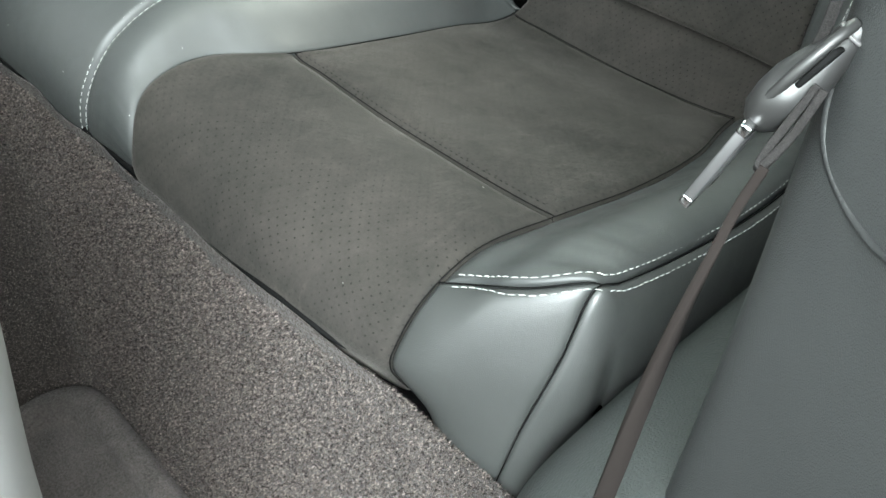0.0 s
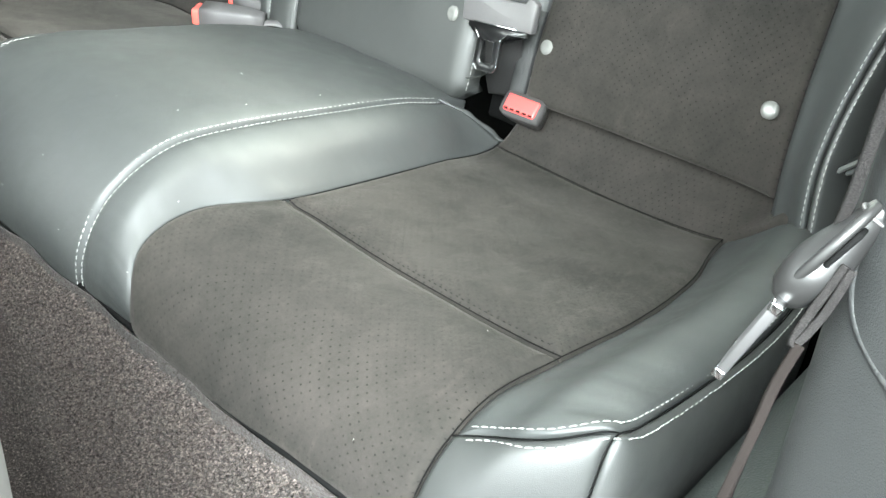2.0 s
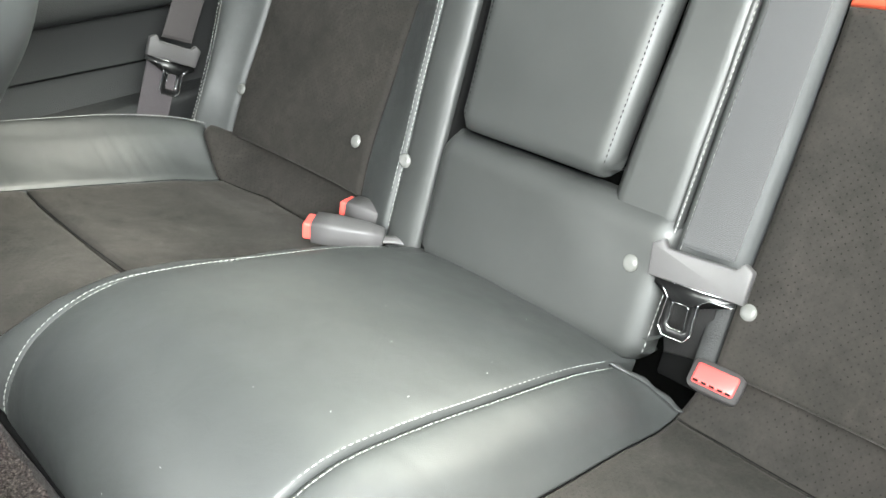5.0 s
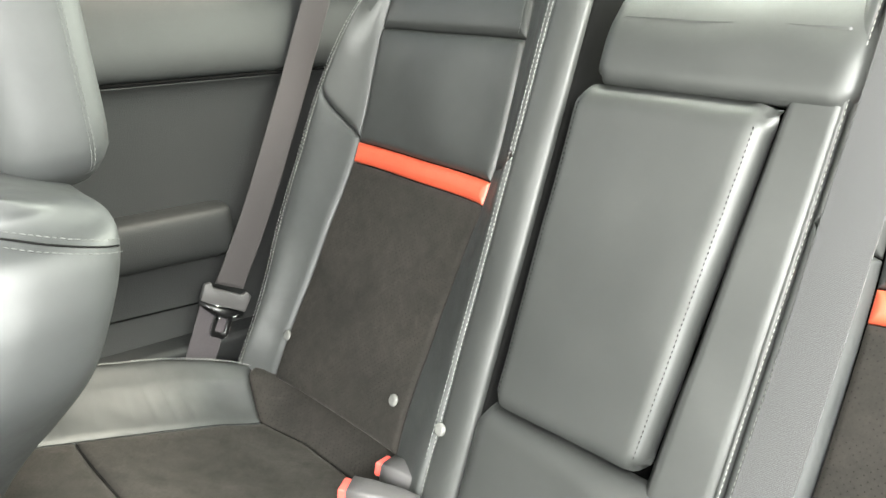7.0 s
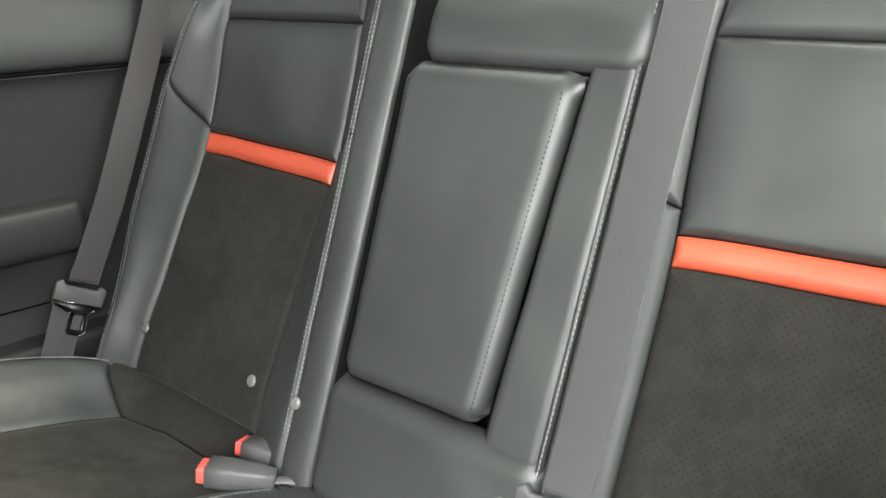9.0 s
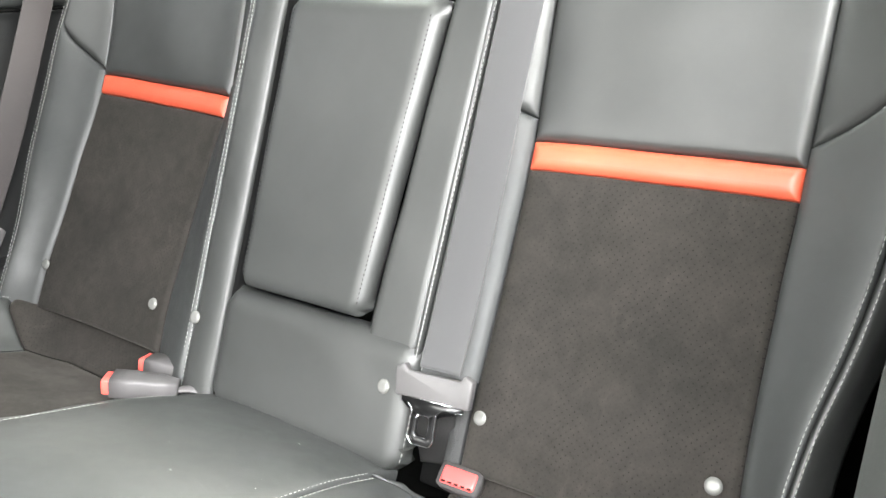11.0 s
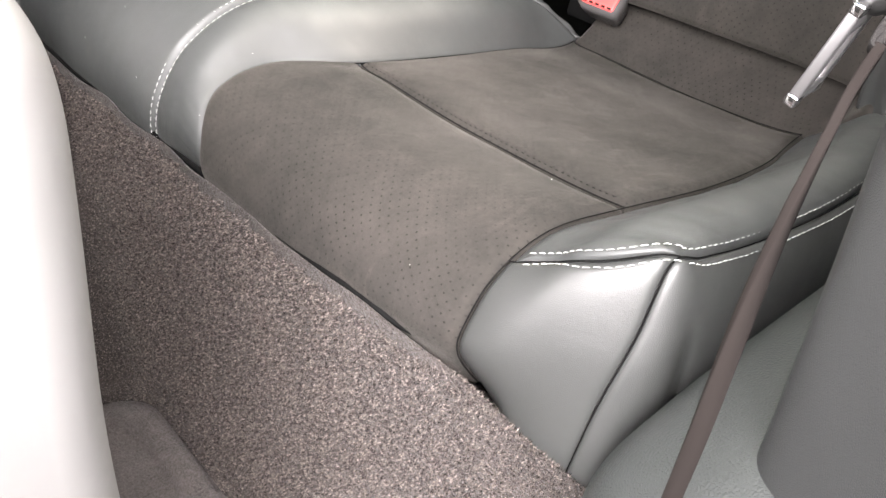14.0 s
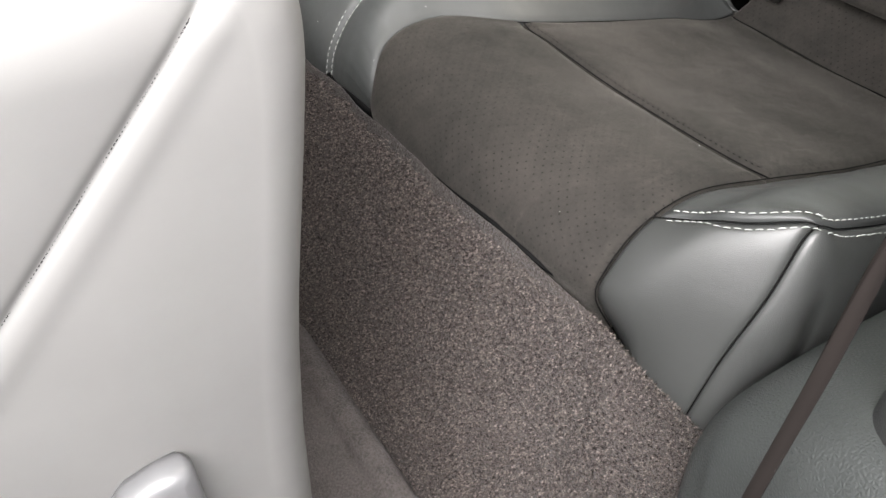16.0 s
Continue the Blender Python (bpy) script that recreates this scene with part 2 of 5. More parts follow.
def soft_noise(p, scale, seed=0.0):
    """Smooth noise in -1..1 from a few crossed waves, for an array of points."""
    q = p * scale + seed
    x, y, z = q[..., 0], q[..., 1], q[..., 2]
    return (np.sin(x * 1.7 + 1.3 * np.sin(y * 1.1 + z)) + np.sin(y * 2.1 + 1.7 * np.sin(z * 1.3 + x * 0.7)) + np.sin(z * 1.9 + 1.1 * np.sin(x * 1.5 - y))) / 3


def steps(length, res, edge0, edge1):
    """Positions 0..1 along a length, closer together at seamed edges."""
    close = np.array([0, 0.0015, 0.003, 0.005, 0.0075, 0.011])
    inner = np.linspace(0, 1, max(4, int(length / res)))
    out = [inner]
    if edge0:
        out.append(close / length)
    if edge1:
        out.append(1 - close / length)
    v = np.unique(np.clip(np.concatenate(out), 0, 1).round(5))
    return v


def cushion_panel(name, surface, w, s, mat, parent, out=(0, -0.6, 0.8), puff=0.004, dip=0.005, seams="wWsS", skirt=0.018, res=0.008, wrinkle=0.0, gathers=0.0, label=""):
    """One sewn cover panel: a patch of a surface between two lines in each direction, padded in the middle, sunk at its seams, with turned-in edges."""
    w0, w1 = w
    fs0, fs1 = [(f if callable(f) else (lambda a, f=f: np.full_like(a, f))) for f in s]
    mid = surface(np.linspace(w0, w1, 40), np.full(40, float(0.5 * (fs0(np.array([0.5 * (w0 + w1)]))[0] + fs1(np.array([0.5 * (w0 + w1)]))[0]))))
    lw = np.linalg.norm(np.diff(mid, axis=0), axis=1).sum()
    wc = np.full(60, 0.5 * (w0 + w1))
    ls = np.linalg.norm(np.diff(surface(wc, np.linspace(fs0(wc[:1])[0], fs1(wc[:1])[0], 60)), axis=0), axis=1).sum()
    a, b = steps(lw, res, "w" in seams, "W" in seams), steps(ls, res, "s" in seams, "S" in seams)
    # a narrow open joint at each sewn edge
    lo_w, hi_w = (0.0009 / lw if "w" in seams else 0), (0.0009 / lw if "W" in seams else 0)
    lo_s, hi_s = (0.0009 / ls if "s" in seams else 0), (0.0009 / ls if "S" in seams else 0)
    A, B = np.meshgrid(lo_w + a * (1 - lo_w - hi_w), lo_s + b * (1 - lo_s - hi_s), indexing="ij")
    W = w0 + (w1 - w0) * A
    S = fs0(W) + (fs1(W) - fs0(W)) * B
    e = 1e-3
    P = surface(W, S)
    N = np.cross(surface(W + e, S) - surface(W - e, S), surface(W, S + e) - surface(W, S - e))
    N /= np.maximum(np.linalg.norm(N, axis=-1, keepdims=True), 1e-12)
    if (N * np.array(out)).sum(-1).mean() < 0:
        N = -N
        flip = True
    else:
        flip = False
    near = np.full(A.shape, 9.0)
    for key, dist in (("w", A * lw), ("W", (1 - A) * lw), ("s", B * ls), ("S", (1 - B) * ls)):
        if key in seams:
            near = np.minimum(near, dist)
    pad = puff * (1 - np.exp(-(near / 0.014))) - dip * np.exp(-(near / 0.004) ** 1.5)
    if wrinkle:
        pad = pad + wrinkle * soft_noise(P, 45) * np.exp(-((near - 0.025) / 0.03) ** 2)
    if gathers:
        # soft folds running across the panel, deepest at its inner seam
        q = S * 5.2 + 0.9 * np.sin(S * 2.3 + 1.0) + 1.1 * A
        pad = pad - gathers * np.exp(-((q % 2.0 - 1.0) / 0.22) ** 2) * (0.35 + 0.65 * np.sin(S * 1.7 + 0.6) ** 2) * np.clip(near / 0.012, 0, 1)
    pad = pad + 0.0012 * soft_noise(P, 22, 2.0)
    Q = P + N * pad[..., None]
    nw, ns = A.shape
    du = np.zeros_like(A)
    dv = np.zeros_like(A)
    du[1:] = np.cumsum(np.linalg.norm(np.diff(P, axis=0), axis=-1).mean(axis=1))[:, None]
    dv[:, 1:] = np.cumsum(np.linalg.norm(np.diff(P, axis=1), axis=-1).mean(axis=0))[None]
    verts = [Q.reshape(-1, 3)]
    uv = [np.stack([du, dv], -1).reshape(-1, 2)]
    idx = np.arange(nw * ns).reshape(nw, ns)
    q = np.stack([idx[:-1, :-1], idx[1:, :-1], idx[1:, 1:], idx[:-1, 1:]], -1).reshape(-1, 4)
    if flip:
        q = q[:, ::-1]
    faces = [tuple(f) for f in q.tolist()]
    rim = np.concatenate([idx[:, 0], idx[-1, 1:], idx[-2::-1, -1], idx[0, -2:0:-1]])
    count = nw * ns
    verts.append(verts[0][rim] - N.reshape(-1, 3)[rim] * skirt)
    uv.append(uv[0][rim])
    m = len(rim)
    for i in range(m):
        j = (i + 1) % m
        f = (int(rim[j]), int(rim[i]), count + i, count + j)
        faces.append(f[::-1] if flip else f)
    return mesh_object(name, np.concatenate(verts), faces, mat, parent, label, True, np.concatenate(uv))


def resample(points, step):
    p = np.asarray(points, dtype=float)
    d = np.concatenate([[0], np.cumsum(np.linalg.norm(np.diff(p, axis=0), axis=1))])
    n = max(2, int(d[-1] / step) + 1)
    t = np.linspace(0, d[-1], n)
    return np.stack([np.interp(t, d, p[:, k]) for k in range(3)], 1)


def stitches(name, line, normals, parent, mat=None, length=0.0047, gap=0.0018, radius=0.00042, label="pale contrast topstitching"):
    """A row of single thread stitches along a line, half sunk in the cover."""
    line, normals = np.asarray(line), np.asarray(normals)
    d = np.concatenate([[0], np.cumsum(np.linalg.norm(np.diff(line, axis=0), axis=1))])
    verts, faces = [], []
    at = 0.0
    rnd = random.Random(int(d[-1] * 1e5))
    while at + length < d[-1]:
        ts = at + length * np.array([0, 0.15, 0.5, 0.85, 1.0])
        c = np.stack([np.interp(ts, d, line[:, k]) for k in range(3)], 1)
        nn = np.stack([np.interp(ts, d, normals[:, k]) for k in range(3)], 1)
        nn /= np.linalg.norm(nn, axis=1, keepdims=True)
        tan = c[-1] - c[0]
        tan /= np.linalg.norm(tan) + 1e-12
        side = np.cross(tan, nn)
        lift = np.array([-0.6, 0.3, 0.7, 0.3, -0.6]) * radius
        wide = np.array([0.5, 1, 1.05, 1, 0.5]) * radius * rnd.uniform(0.9, 1.1)
        c = c + side * rnd.uniform(-0.0002, 0.0002)
        base = len(verts)
        for k in range(5):
            for ang in range(6):
                u = ang / 6 * 2 * math.pi
                verts.append(c[k] + nn[k] * (lift[k] + math.sin(u) * wide[k]) + side[k] * math.cos(u) * wide[k])
        for k in range(4):
            for ang in range(6):
                j = (ang + 1) % 6
                faces.append((base + k * 6 + ang, base + k * 6 + j, base + k * 6 + 6 + j, base + k * 6 + 6 + ang))
        faces.append(tuple(base + i for i in range(5, -1, -1)))
        faces.append(tuple(base + 24 + i for i in range(6)))
        at += length + gap
    return mesh_object(name, verts, faces, mat or THREAD, parent, label)


def line_on(surface, ws, ss, out, offset=0.0, lift=0.001):
    """Points and normals along a line of a surface, shifted sideways by offset and lifted off it."""
    e = 1e-3
    P = surface(ws, ss)
    N = np.cross(surface(ws + e, ss) - surface(ws - e, ss), surface(ws, ss + e) - surface(ws, ss - e))
    N /= np.linalg.norm(N, axis=-1, keepdims=True)
    if (N * np.array(out)).sum(-1).mean() < 0:
        N = -N
    T = np.gradient(P, axis=0)
    T /= np.linalg.norm(T, axis=-1, keepdims=True)
    return P + np.cross(T, N) * offset + N * lift, N


def tube(name, pts, radius, mat, parent=None, label="", sides=8, flat=1.0):
    """A round or flattened cord along points."""
    pts = np.asarray(pts, dtype=float)
    verts, faces = [], []
    ref = np.array([0.3, 0.2, 1.0])
    n = len(pts)
    for i in range(n):
        tan = pts[min(i + 1, n - 1)] - pts[max(i - 1, 0)]
        tan /= np.linalg.norm(tan) + 1e-12
        a = np.cross(tan, ref)
        a /= np.linalg.norm(a) + 1e-12
        b = np.cross(tan, a)
        for k in range(sides):
            u = k / sides * 2 * math.pi
            verts.append(pts[i] + a * math.cos(u) * radius + b * math.sin(u) * radius * flat)
    for i in range(n - 1):
        for k in range(sides):
            j = (k + 1) % sides
            faces.append((i * sides + k, i * sides + j, (i + 1) * sides + j, (i + 1) * sides + k))
    faces.append(tuple(range(sides - 1, -1, -1)))
    faces.append(tuple((n - 1) * sides + k for k in range(sides)))
    return mesh_object(name, verts, faces, mat, parent, label)


def strap(name, centre, across, width, thick, mat, parent=None, label="", cols=5):
    """A woven strap: centre line and the direction across it at each point."""
    c, a = np.asarray(centre, float), np.asarray(across, float)
    a = a / np.linalg.norm(a, axis=1, keepdims=True)
    T = np.gradient(c, axis=0)
    T /= np.linalg.norm(T, axis=1, keepdims=True)
    N = np.cross(T, a)
    N /= np.linalg.norm(N, axis=1, keepdims=True)
    d = np.concatenate([[0], np.cumsum(np.linalg.norm(np.diff(c, axis=0), axis=1))])
    ring = [(-0.5, 0.3), (-0.47, 0.5), (0, 0.5), (0.47, 0.5), (0.5, 0.3), (0.5, -0.3), (0.47, -0.5), (0, -0.5), (-0.47, -0.5), (-0.5, -0.3)]
    verts, faces, uv = [], [], []
    for i in range(len(c)):
        for x, y in ring:
            verts.append(c[i] + a[i] * x * width + N[i] * y * thick)
            uv.append((x * width, d[i]))
    m = len(ring)
    for i in range(len(c) - 1):
        for k in range(m):
            j = (k + 1) % m
            faces.append((i * m + k, i * m + j, (i + 1) * m + j, (i + 1) * m + k))
    faces.append(tuple(range(m - 1, -1, -1)))
    faces.append(tuple((len(c) - 1) * m + k for k in range(m)))
    return mesh_object(name, verts, faces, mat, parent, label, True, uv)


def box_bm(sx, sy, sz, bevel=0.003, segments=3, taper=1.0, m=None):
    bm = bmesh.new()
    bmesh.ops.create_cube(bm, size=1.0)
    for v in bm.verts:
        k = taper if v.co.z > 0 else 1.0
        v.co = Vector((v.co.x * sx * k, v.co.y * sy * k, v.co.z * sz))
    if bevel:
        bmesh.ops.bevel(bm, geom=bm.edges[:], offset=bevel, segments=segments, profile=0.5, affect="EDGES")
    if m is not None:
        bm.transform(m)
    return bm


def outline_bm(points, thick, bevel=0.001, m=None, hole=None):
    """A plate from an outline in x, y with a thickness in z, and a hole if one is given (same number of points)."""
    bm = bmesh.new()
    top = [bm.verts.new((x, y, thick / 2)) for x, y in points]
    low = [bm.verts.new((x, y, -thick / 2)) for x, y in points]
    n = len(points)
    for i in range(n):
        j = (i + 1) % n
        bm.faces.new((top[i], low[i], low[j], top[j]))
    if hole is None:
        bm.faces.new(top)
        bm.faces.new(low[::-1])
    else:
        ti = [bm.verts.new((x, y, thick / 2)) for x, y in hole]
        li = [bm.verts.new((x, y, -thick / 2)) for x, y in hole]
        for i in range(n):
            j = (i + 1) % n
            bm.faces.new((top[i], top[j], ti[j], ti[i]))
            bm.faces.new((low[j], low[i], li[i], li[j]))
            bm.faces.new((ti[i], ti[j], li[j], li[i]))
    if bevel:
        bmesh.ops.recalc_face_normals(bm, faces=bm.faces)
        sharp = [e for e in bm.edges if len(e.link_faces) == 2 and e.calc_face_angle(0) > 0.9]
        bmesh.ops.bevel(bm, geom=sharp, offset=bevel, segments=2, profile=0.5, affect="EDGES")
    if m is not None:
        bm.transform(m)
    return bm


def thing(name, label, category, place=(0, 0, 0), group="", kind=""):
    ob = new(name)
    ob.location = place
    return tagged(ob, label, category, group, kind)


def axes(origin, x, y):
    """A matrix with its x and y axes along the given directions."""
    x = Vector(x).normalized()
    y = Vector(y)
    y = (y - x * y.dot(x)).normalized()
    z = x.cross(y)
    return Matrix(((x[0], y[0], z[0], origin[0]), (x[1], y[1], z[1], origin[1]), (x[2], y[2], z[2], origin[2]), (0, 0, 0, 1)))

# ---------------------------------------------------------------- car shell (the setting)
def slab(name, corners, mat, thick=0.02, kind="structure", label="", category=""):
    """A wall from the corners of its inner face, thickened outwards (to the left of the corners' order)."""
    c = [Vector(p) for p in corners]
    n = (c[1] - c[0]).cross(c[2] - c[0]).normalized()
    bm = bmesh.new()
    a = [bm.verts.new(p) for p in c]
    b = [bm.verts.new(p - n * thick) for p in c]
    k = len(c)
    bm.faces.new(a)
    bm.faces.new(b[::-1])
    for i in range(k):
        j = (i + 1) % k
        bm.faces.new((a[j], a[i], b[i], b[j]))
    ob = part(name, bm, mat, None, "", False)
    return tagged(ob, label, category, "", kind)


def loft(name, rows, mat, parent=None, label="", skirt=None, nu=60, nv=40):
    """A smooth sheet through rows of points (each row the same length); skirt: a vector that gives it depth."""
    rows = np.asarray(rows, float)
    R, C = rows.shape[:2]
    u = np.linspace(0, R - 1, nu)
    v = np.linspace(0, C - 1, nv)
    flat = spline(rows.reshape(R, -1), u).reshape(nu, C, 3)
    P = spline(flat.transpose(1, 0, 2).reshape(C, -1), v).reshape(nv, nu, 3).transpose(1, 0, 2)
    idx = np.arange(nu * nv).reshape(nu, nv)
    faces = np.stack([idx[:-1, :-1], idx[1:, :-1], idx[1:, 1:], idx[:-1, 1:]], -1).reshape(-1, 4).tolist()
    verts = P.reshape(-1, 3)
    if skirt is not None:
        n = len(verts)
        verts = np.concatenate([verts, verts + np.asarray(skirt)])
        faces += [[n + i for i in f[::-1]] for f in faces]
        rim = np.concatenate([idx[:, 0], idx[-1, 1:], idx[-2::-1, -1], idx[0, -2:0:-1]]).tolist()
        for i in range(len(rim)):
            a, b = rim[i], rim[(i + 1) % len(rim)]
            faces.append([b, a, n + a, n + b])
    ob = mesh_object(name, verts, [tuple(f) for f in faces], mat, parent, label)
    bm = bmesh.new()
    bm.from_mesh(ob.data)
    bmesh.ops.recalc_face_normals(bm, faces=bm.faces)
    bm.to_mesh(ob.data)
    bm.free()
    return ob


ground = slab("ground", [(-60, -60, -0.3), (60, -60, -0.3), (60, 60, -0.3), (-60, 60, -0.3)], ASPHALT, 0.05, label="grey asphalt ground outside the car", category="ground")
roof = slab("ceiling", [(-0.62, -1.5, 1.24), (-0.62, 0.2, 1.24), (0.62, 0.2, 1.24), (0.62, -1.5, 1.24)], HEADLINER, 0.03, label="pale cloth headliner under the car roof", category="ceiling")
slab("wall_front", [(-0.9, -1.95, -0.05), (0.9, -1.95, -0.05), (0.9, -1.95, 0.85), (-0.9, -1.95, 0.85)][::-1], TRIM, 0.03, label="dark dashboard bulkhead at the front", category="wall")
slab("wall_rear", [(-0.8, 0.5, -0.05), (0.86, 0.5, -0.05), (0.86, 0.5, 0.9), (-0.8, 0.5, 0.9)], GAP, 0.03, label="dark bulkhead behind the rear seat", category="wall")
slab("under_seat_floor", [(-0.8, -0.5, 0.17), (0.86, -0.5, 0.17), (0.86, 0.5, 0.17), (-0.8, 0.5, 0.17)], GAP, 0.02, label="dark floor pan under the rear bench", category="floor")
slab("parcel_shelf", [(-0.8, 0.285, 0.93), (0.8, 0.285, 0.93), (0.8, 0.85, 0.95), (-0.8, 0.85, 0.95)], TRIM_SOFT, 0.03, label="dark shelf under the rear window", category="shelf")
# far side below and above the glass
slab("wall_far_door", [(-0.8, -1.95, -0.05), (-0.8, -0.42, -0.05), (-0.8, -0.42, 0.92), (-0.8, -1.95, 0.92)][::-1], TRIM, 0.05, label="dark lower panel of the far door", category="wall")
slab("wall_far_quarter", [(-0.82, -0.42, -0.05), (-0.82, 0.6, -0.05), (-0.82, 0.6, 0.92), (-0.82, -0.42, 0.92)][::-1], GAP, 0.05, label="dark body side behind the far trim", category="wall")
slab("pillar_far", [(-0.8, -0.42, 0.9), (-0.8, -0.3, 0.9), (-0.64, -0.33, 1.24), (-0.64, -0.42, 1.24)][::-1], TRIM_SOFT, 0.03, label="dark door pillar on the far side", category="pillar")
slab("pillar_rear_far", [(-0.8, 0.22, 0.9), (-0.8, 0.75, 0.9), (-0.64, 0.25, 1.24), (-0.64, 0.1, 1.24)][::-1], TRIM_SOFT, 0.03, label="dark rear roof pillar on the far side", category="pillar")
slab("pillar_rear_near", [(0.8, 0.22, 0.9), (0.8, 0.75, 0.9), (0.64, 0.25, 1.24), (0.64, 0.1, 1.24)], TRIM_SOFT, 0.03, label="dark rear roof pillar by the near seat", category="pillar")
slab("wall_near_quarter", [(0.86, -0.45, -0.05), (0.86, 0.6, -0.05), (0.86, 0.6, 0.92), (0.86, -0.45, 0.92)], TRIM, 0.05, label="dark body side behind the near trim", category="wall")


# quarter trim on the far side: belt line crease, armrest with a rounded end, lower pocket
def far_trim():
    top = thing("quarter_trim", "dark grey moulded side trim beside the rear seat", "trim panel", (-0.76, -0.1, 0.2), kind="structure")
    ys = [-0.8, -0.5, -0.3, -0.1, 0.1, 0.3, 0.5]
    upper = [[(-0.742, y, 0.832), (-0.728, y, 0.842), (-0.728, y, 0.88), (-0.745, y, 0.94), (-0.775, y, 0.985), (-0.80, y, 1.0)] for y in ys]
    loft("upper_panel", upper, TRIM_FAR, top, "upper trim above the crease, darkened for the far side's shade", skirt=(-0.03, 0, 0), nu=20, nv=30)
    mid = [[(-0.735, y, 0.40), (-0.748, y, 0.47), (-0.75, y, 0.56), (-0.752, y, 0.70), (-0.748, y, 0.80), (-0.738, y, 0.826)] for y in ys]
    loft("middle_panel", mid, TRIM_BLACK, top, "dark flat trim below the crease", skirt=(-0.03, 0, 0), nu=20, nv=30)
    rows = []
    for k in range(29):
        a = (k / 28) ** 0.6
        y = -0.8 + a * 0.80
        r = max(0.0, 1 - max(0.0, (a - 0.93) / 0.07) ** 3.2) ** (1 / 2.4)
        f = lambda z: 0.575 + (z - 0.575) * (0.72 + 0.28 * r)
        rows.append([(-0.752, y, f(0.535)), (-0.752 + 0.035 * r, y, f(0.540)), (-0.752 + 0.05 * r, y, f(0.555)), (-0.752 + 0.05 * r, y, f(0.610)), (-0.752 + 0.036 * r, y, f(0.624)), (-0.754, y, f(0.626))])
    loft("armrest", rows, TRIM_BLACK, top, "padded dark armrest with a rounded end", skirt=(-0.02, 0, 0), nu=60, nv=24)
    ledge = [[(-0.72, y, 0.30), (-0.70, y, 0.38), (-0.703, y, 0.398), (-0.72, y, 0.404), (-0.74, y, 0.408)] for y in ys[:5]]
    loft("lower_ledge", ledge, TRIM_BLACK, top, "grey lower ledge of the trim", skirt=(-0.03, 0, -0.01), nu=16, nv=20)
    tube("trim_joint", [(-0.742, y, 0.470 - 0.02 * (y + 0.8)) for y in np.linspace(-0.8, -0.02, 20)], 0.0016, GAP, top)
    tube("trim_joint", [(-0.738, y, 0.830) for y in np.linspace(-0.8, 0.5, 20)], 0.003, GAP, top)


far_trim()


# quarter trim and door pillar by the near seat
def near_trim():
    top = thing("quarter_trim", "grey-green moulded side trim between seat and door pillar", "trim panel", (0.78, -0.3, 0.1), kind="structure")
    rows = []
    for y, dz, dx in ((-0.560, -0.20, 0.05), (-0.552, -0.07, 0.025), (-0.540, -0.015, 0.010), (-0.515, 0.008, 0.002), (-0.46, 0.014, 0.0), (-0.38, 0.014, 0.0), (-0.25, 0.008, 0.0), (-0.1, 0.0, 0.0), (0.1, 0.0, 0.0)):
        rows.append([(0.722 + dx, y, 0.0), (0.716 + dx, y, 0.20 + dz * 0.5), (0.712 + dx, y, 0.31 + dz), (0.722 + dx, y, 0.350 + dz), (0.75, y, 0.378 + dz), (0.80, y, 0.41 + dz), (0.85, y, 0.43 + dz)])
    loft("lower_panel", rows, TRIM_SOFT, top, "smooth grey-green lower trim", skirt=(0.03, 0, -0.02), nu=60, nv=40)
    ys = [-0.44, -0.34, -0.26, -0.2, -0.15, -0.1, -0.05, 0.0, 0.1, 0.2, 0.4]
    wall = [[(0.76 - i, y, 0.28), (0.745 - i, y, 0.38), (0.740 - i, y, 0.45), (0.742 - i, y, 0.56), (0.752 - i, y, 0.70), (0.755 - i * 0.5, y, 0.82), (0.745 - i * 0.5, y, 0.86), (0.77, y, 0.95), (0.80, y, 1.0)] for y, i in zip(ys, (-0.048, -0.018, 0.004, 0.025, 0.040, 0.046, 0.046, 0.038, 0.020, 0.010, 0.008))]
    loft("upper_panel", wall, TRIM_LIT, top, "smooth upper trim, lightened as if lit", skirt=(0.03, 0, 0), nu=24, nv=40)
    pil = thing("door_pillar_trim", "dark grained plastic trim of the near door pillar", "pillar trim", (0.9, -0.55, 0.1), kind="structure")
    rows = []
    for z in (0.0, 0.15, 0.3, 0.45, 0.6, 0.75, 0.9, 1.05, 1.22):
        k = max(0.0, z - 0.85) * 0.25
        f = -0.23 * max(0.0, 0.53 - z)
        rows.append([(0.847 - k, -0.40 + f, z), (0.807 - k, -0.43 + f, z), (0.793 - k, -0.460 + f, z), (0.802 - k, -0.487 + f, z), (0.842 - k, -0.512 + f, z), (0.912 - k, -0.56 + f, z), (1.002 - k, -0.615 + f, z), (1.032 - k, -0.60 + f, z)])
    loft("pillar_cover", rows, TRIM, pil, "", skirt=(0.01, 0.03, 0), nu=40, nv=60)
    bead = spline(np.array([(0.801, -0.4855, 0.660), (0.803, -0.4880, 0.638), (0.8093, -0.4925, 0.6255), (0.8223, -0.5002, 0.6175), (0.8370, -0.5095, 0.6155), (0.8500, -0.5180, 0.6186), (0.8574, -0.5231, 0.6220), (0.880, -0.5385, 0.632)]), np.linspace(0, 7, 60))
    # tube added to catch the highlight line of the trim's groove
    tube("pillar_groove_line", bead + np.array((0.0005, 0.0014, 0)), 0.0017, TRIM_BLACK, pil, "thin tube standing in for the highlight of a groove in the trim")


near_trim()


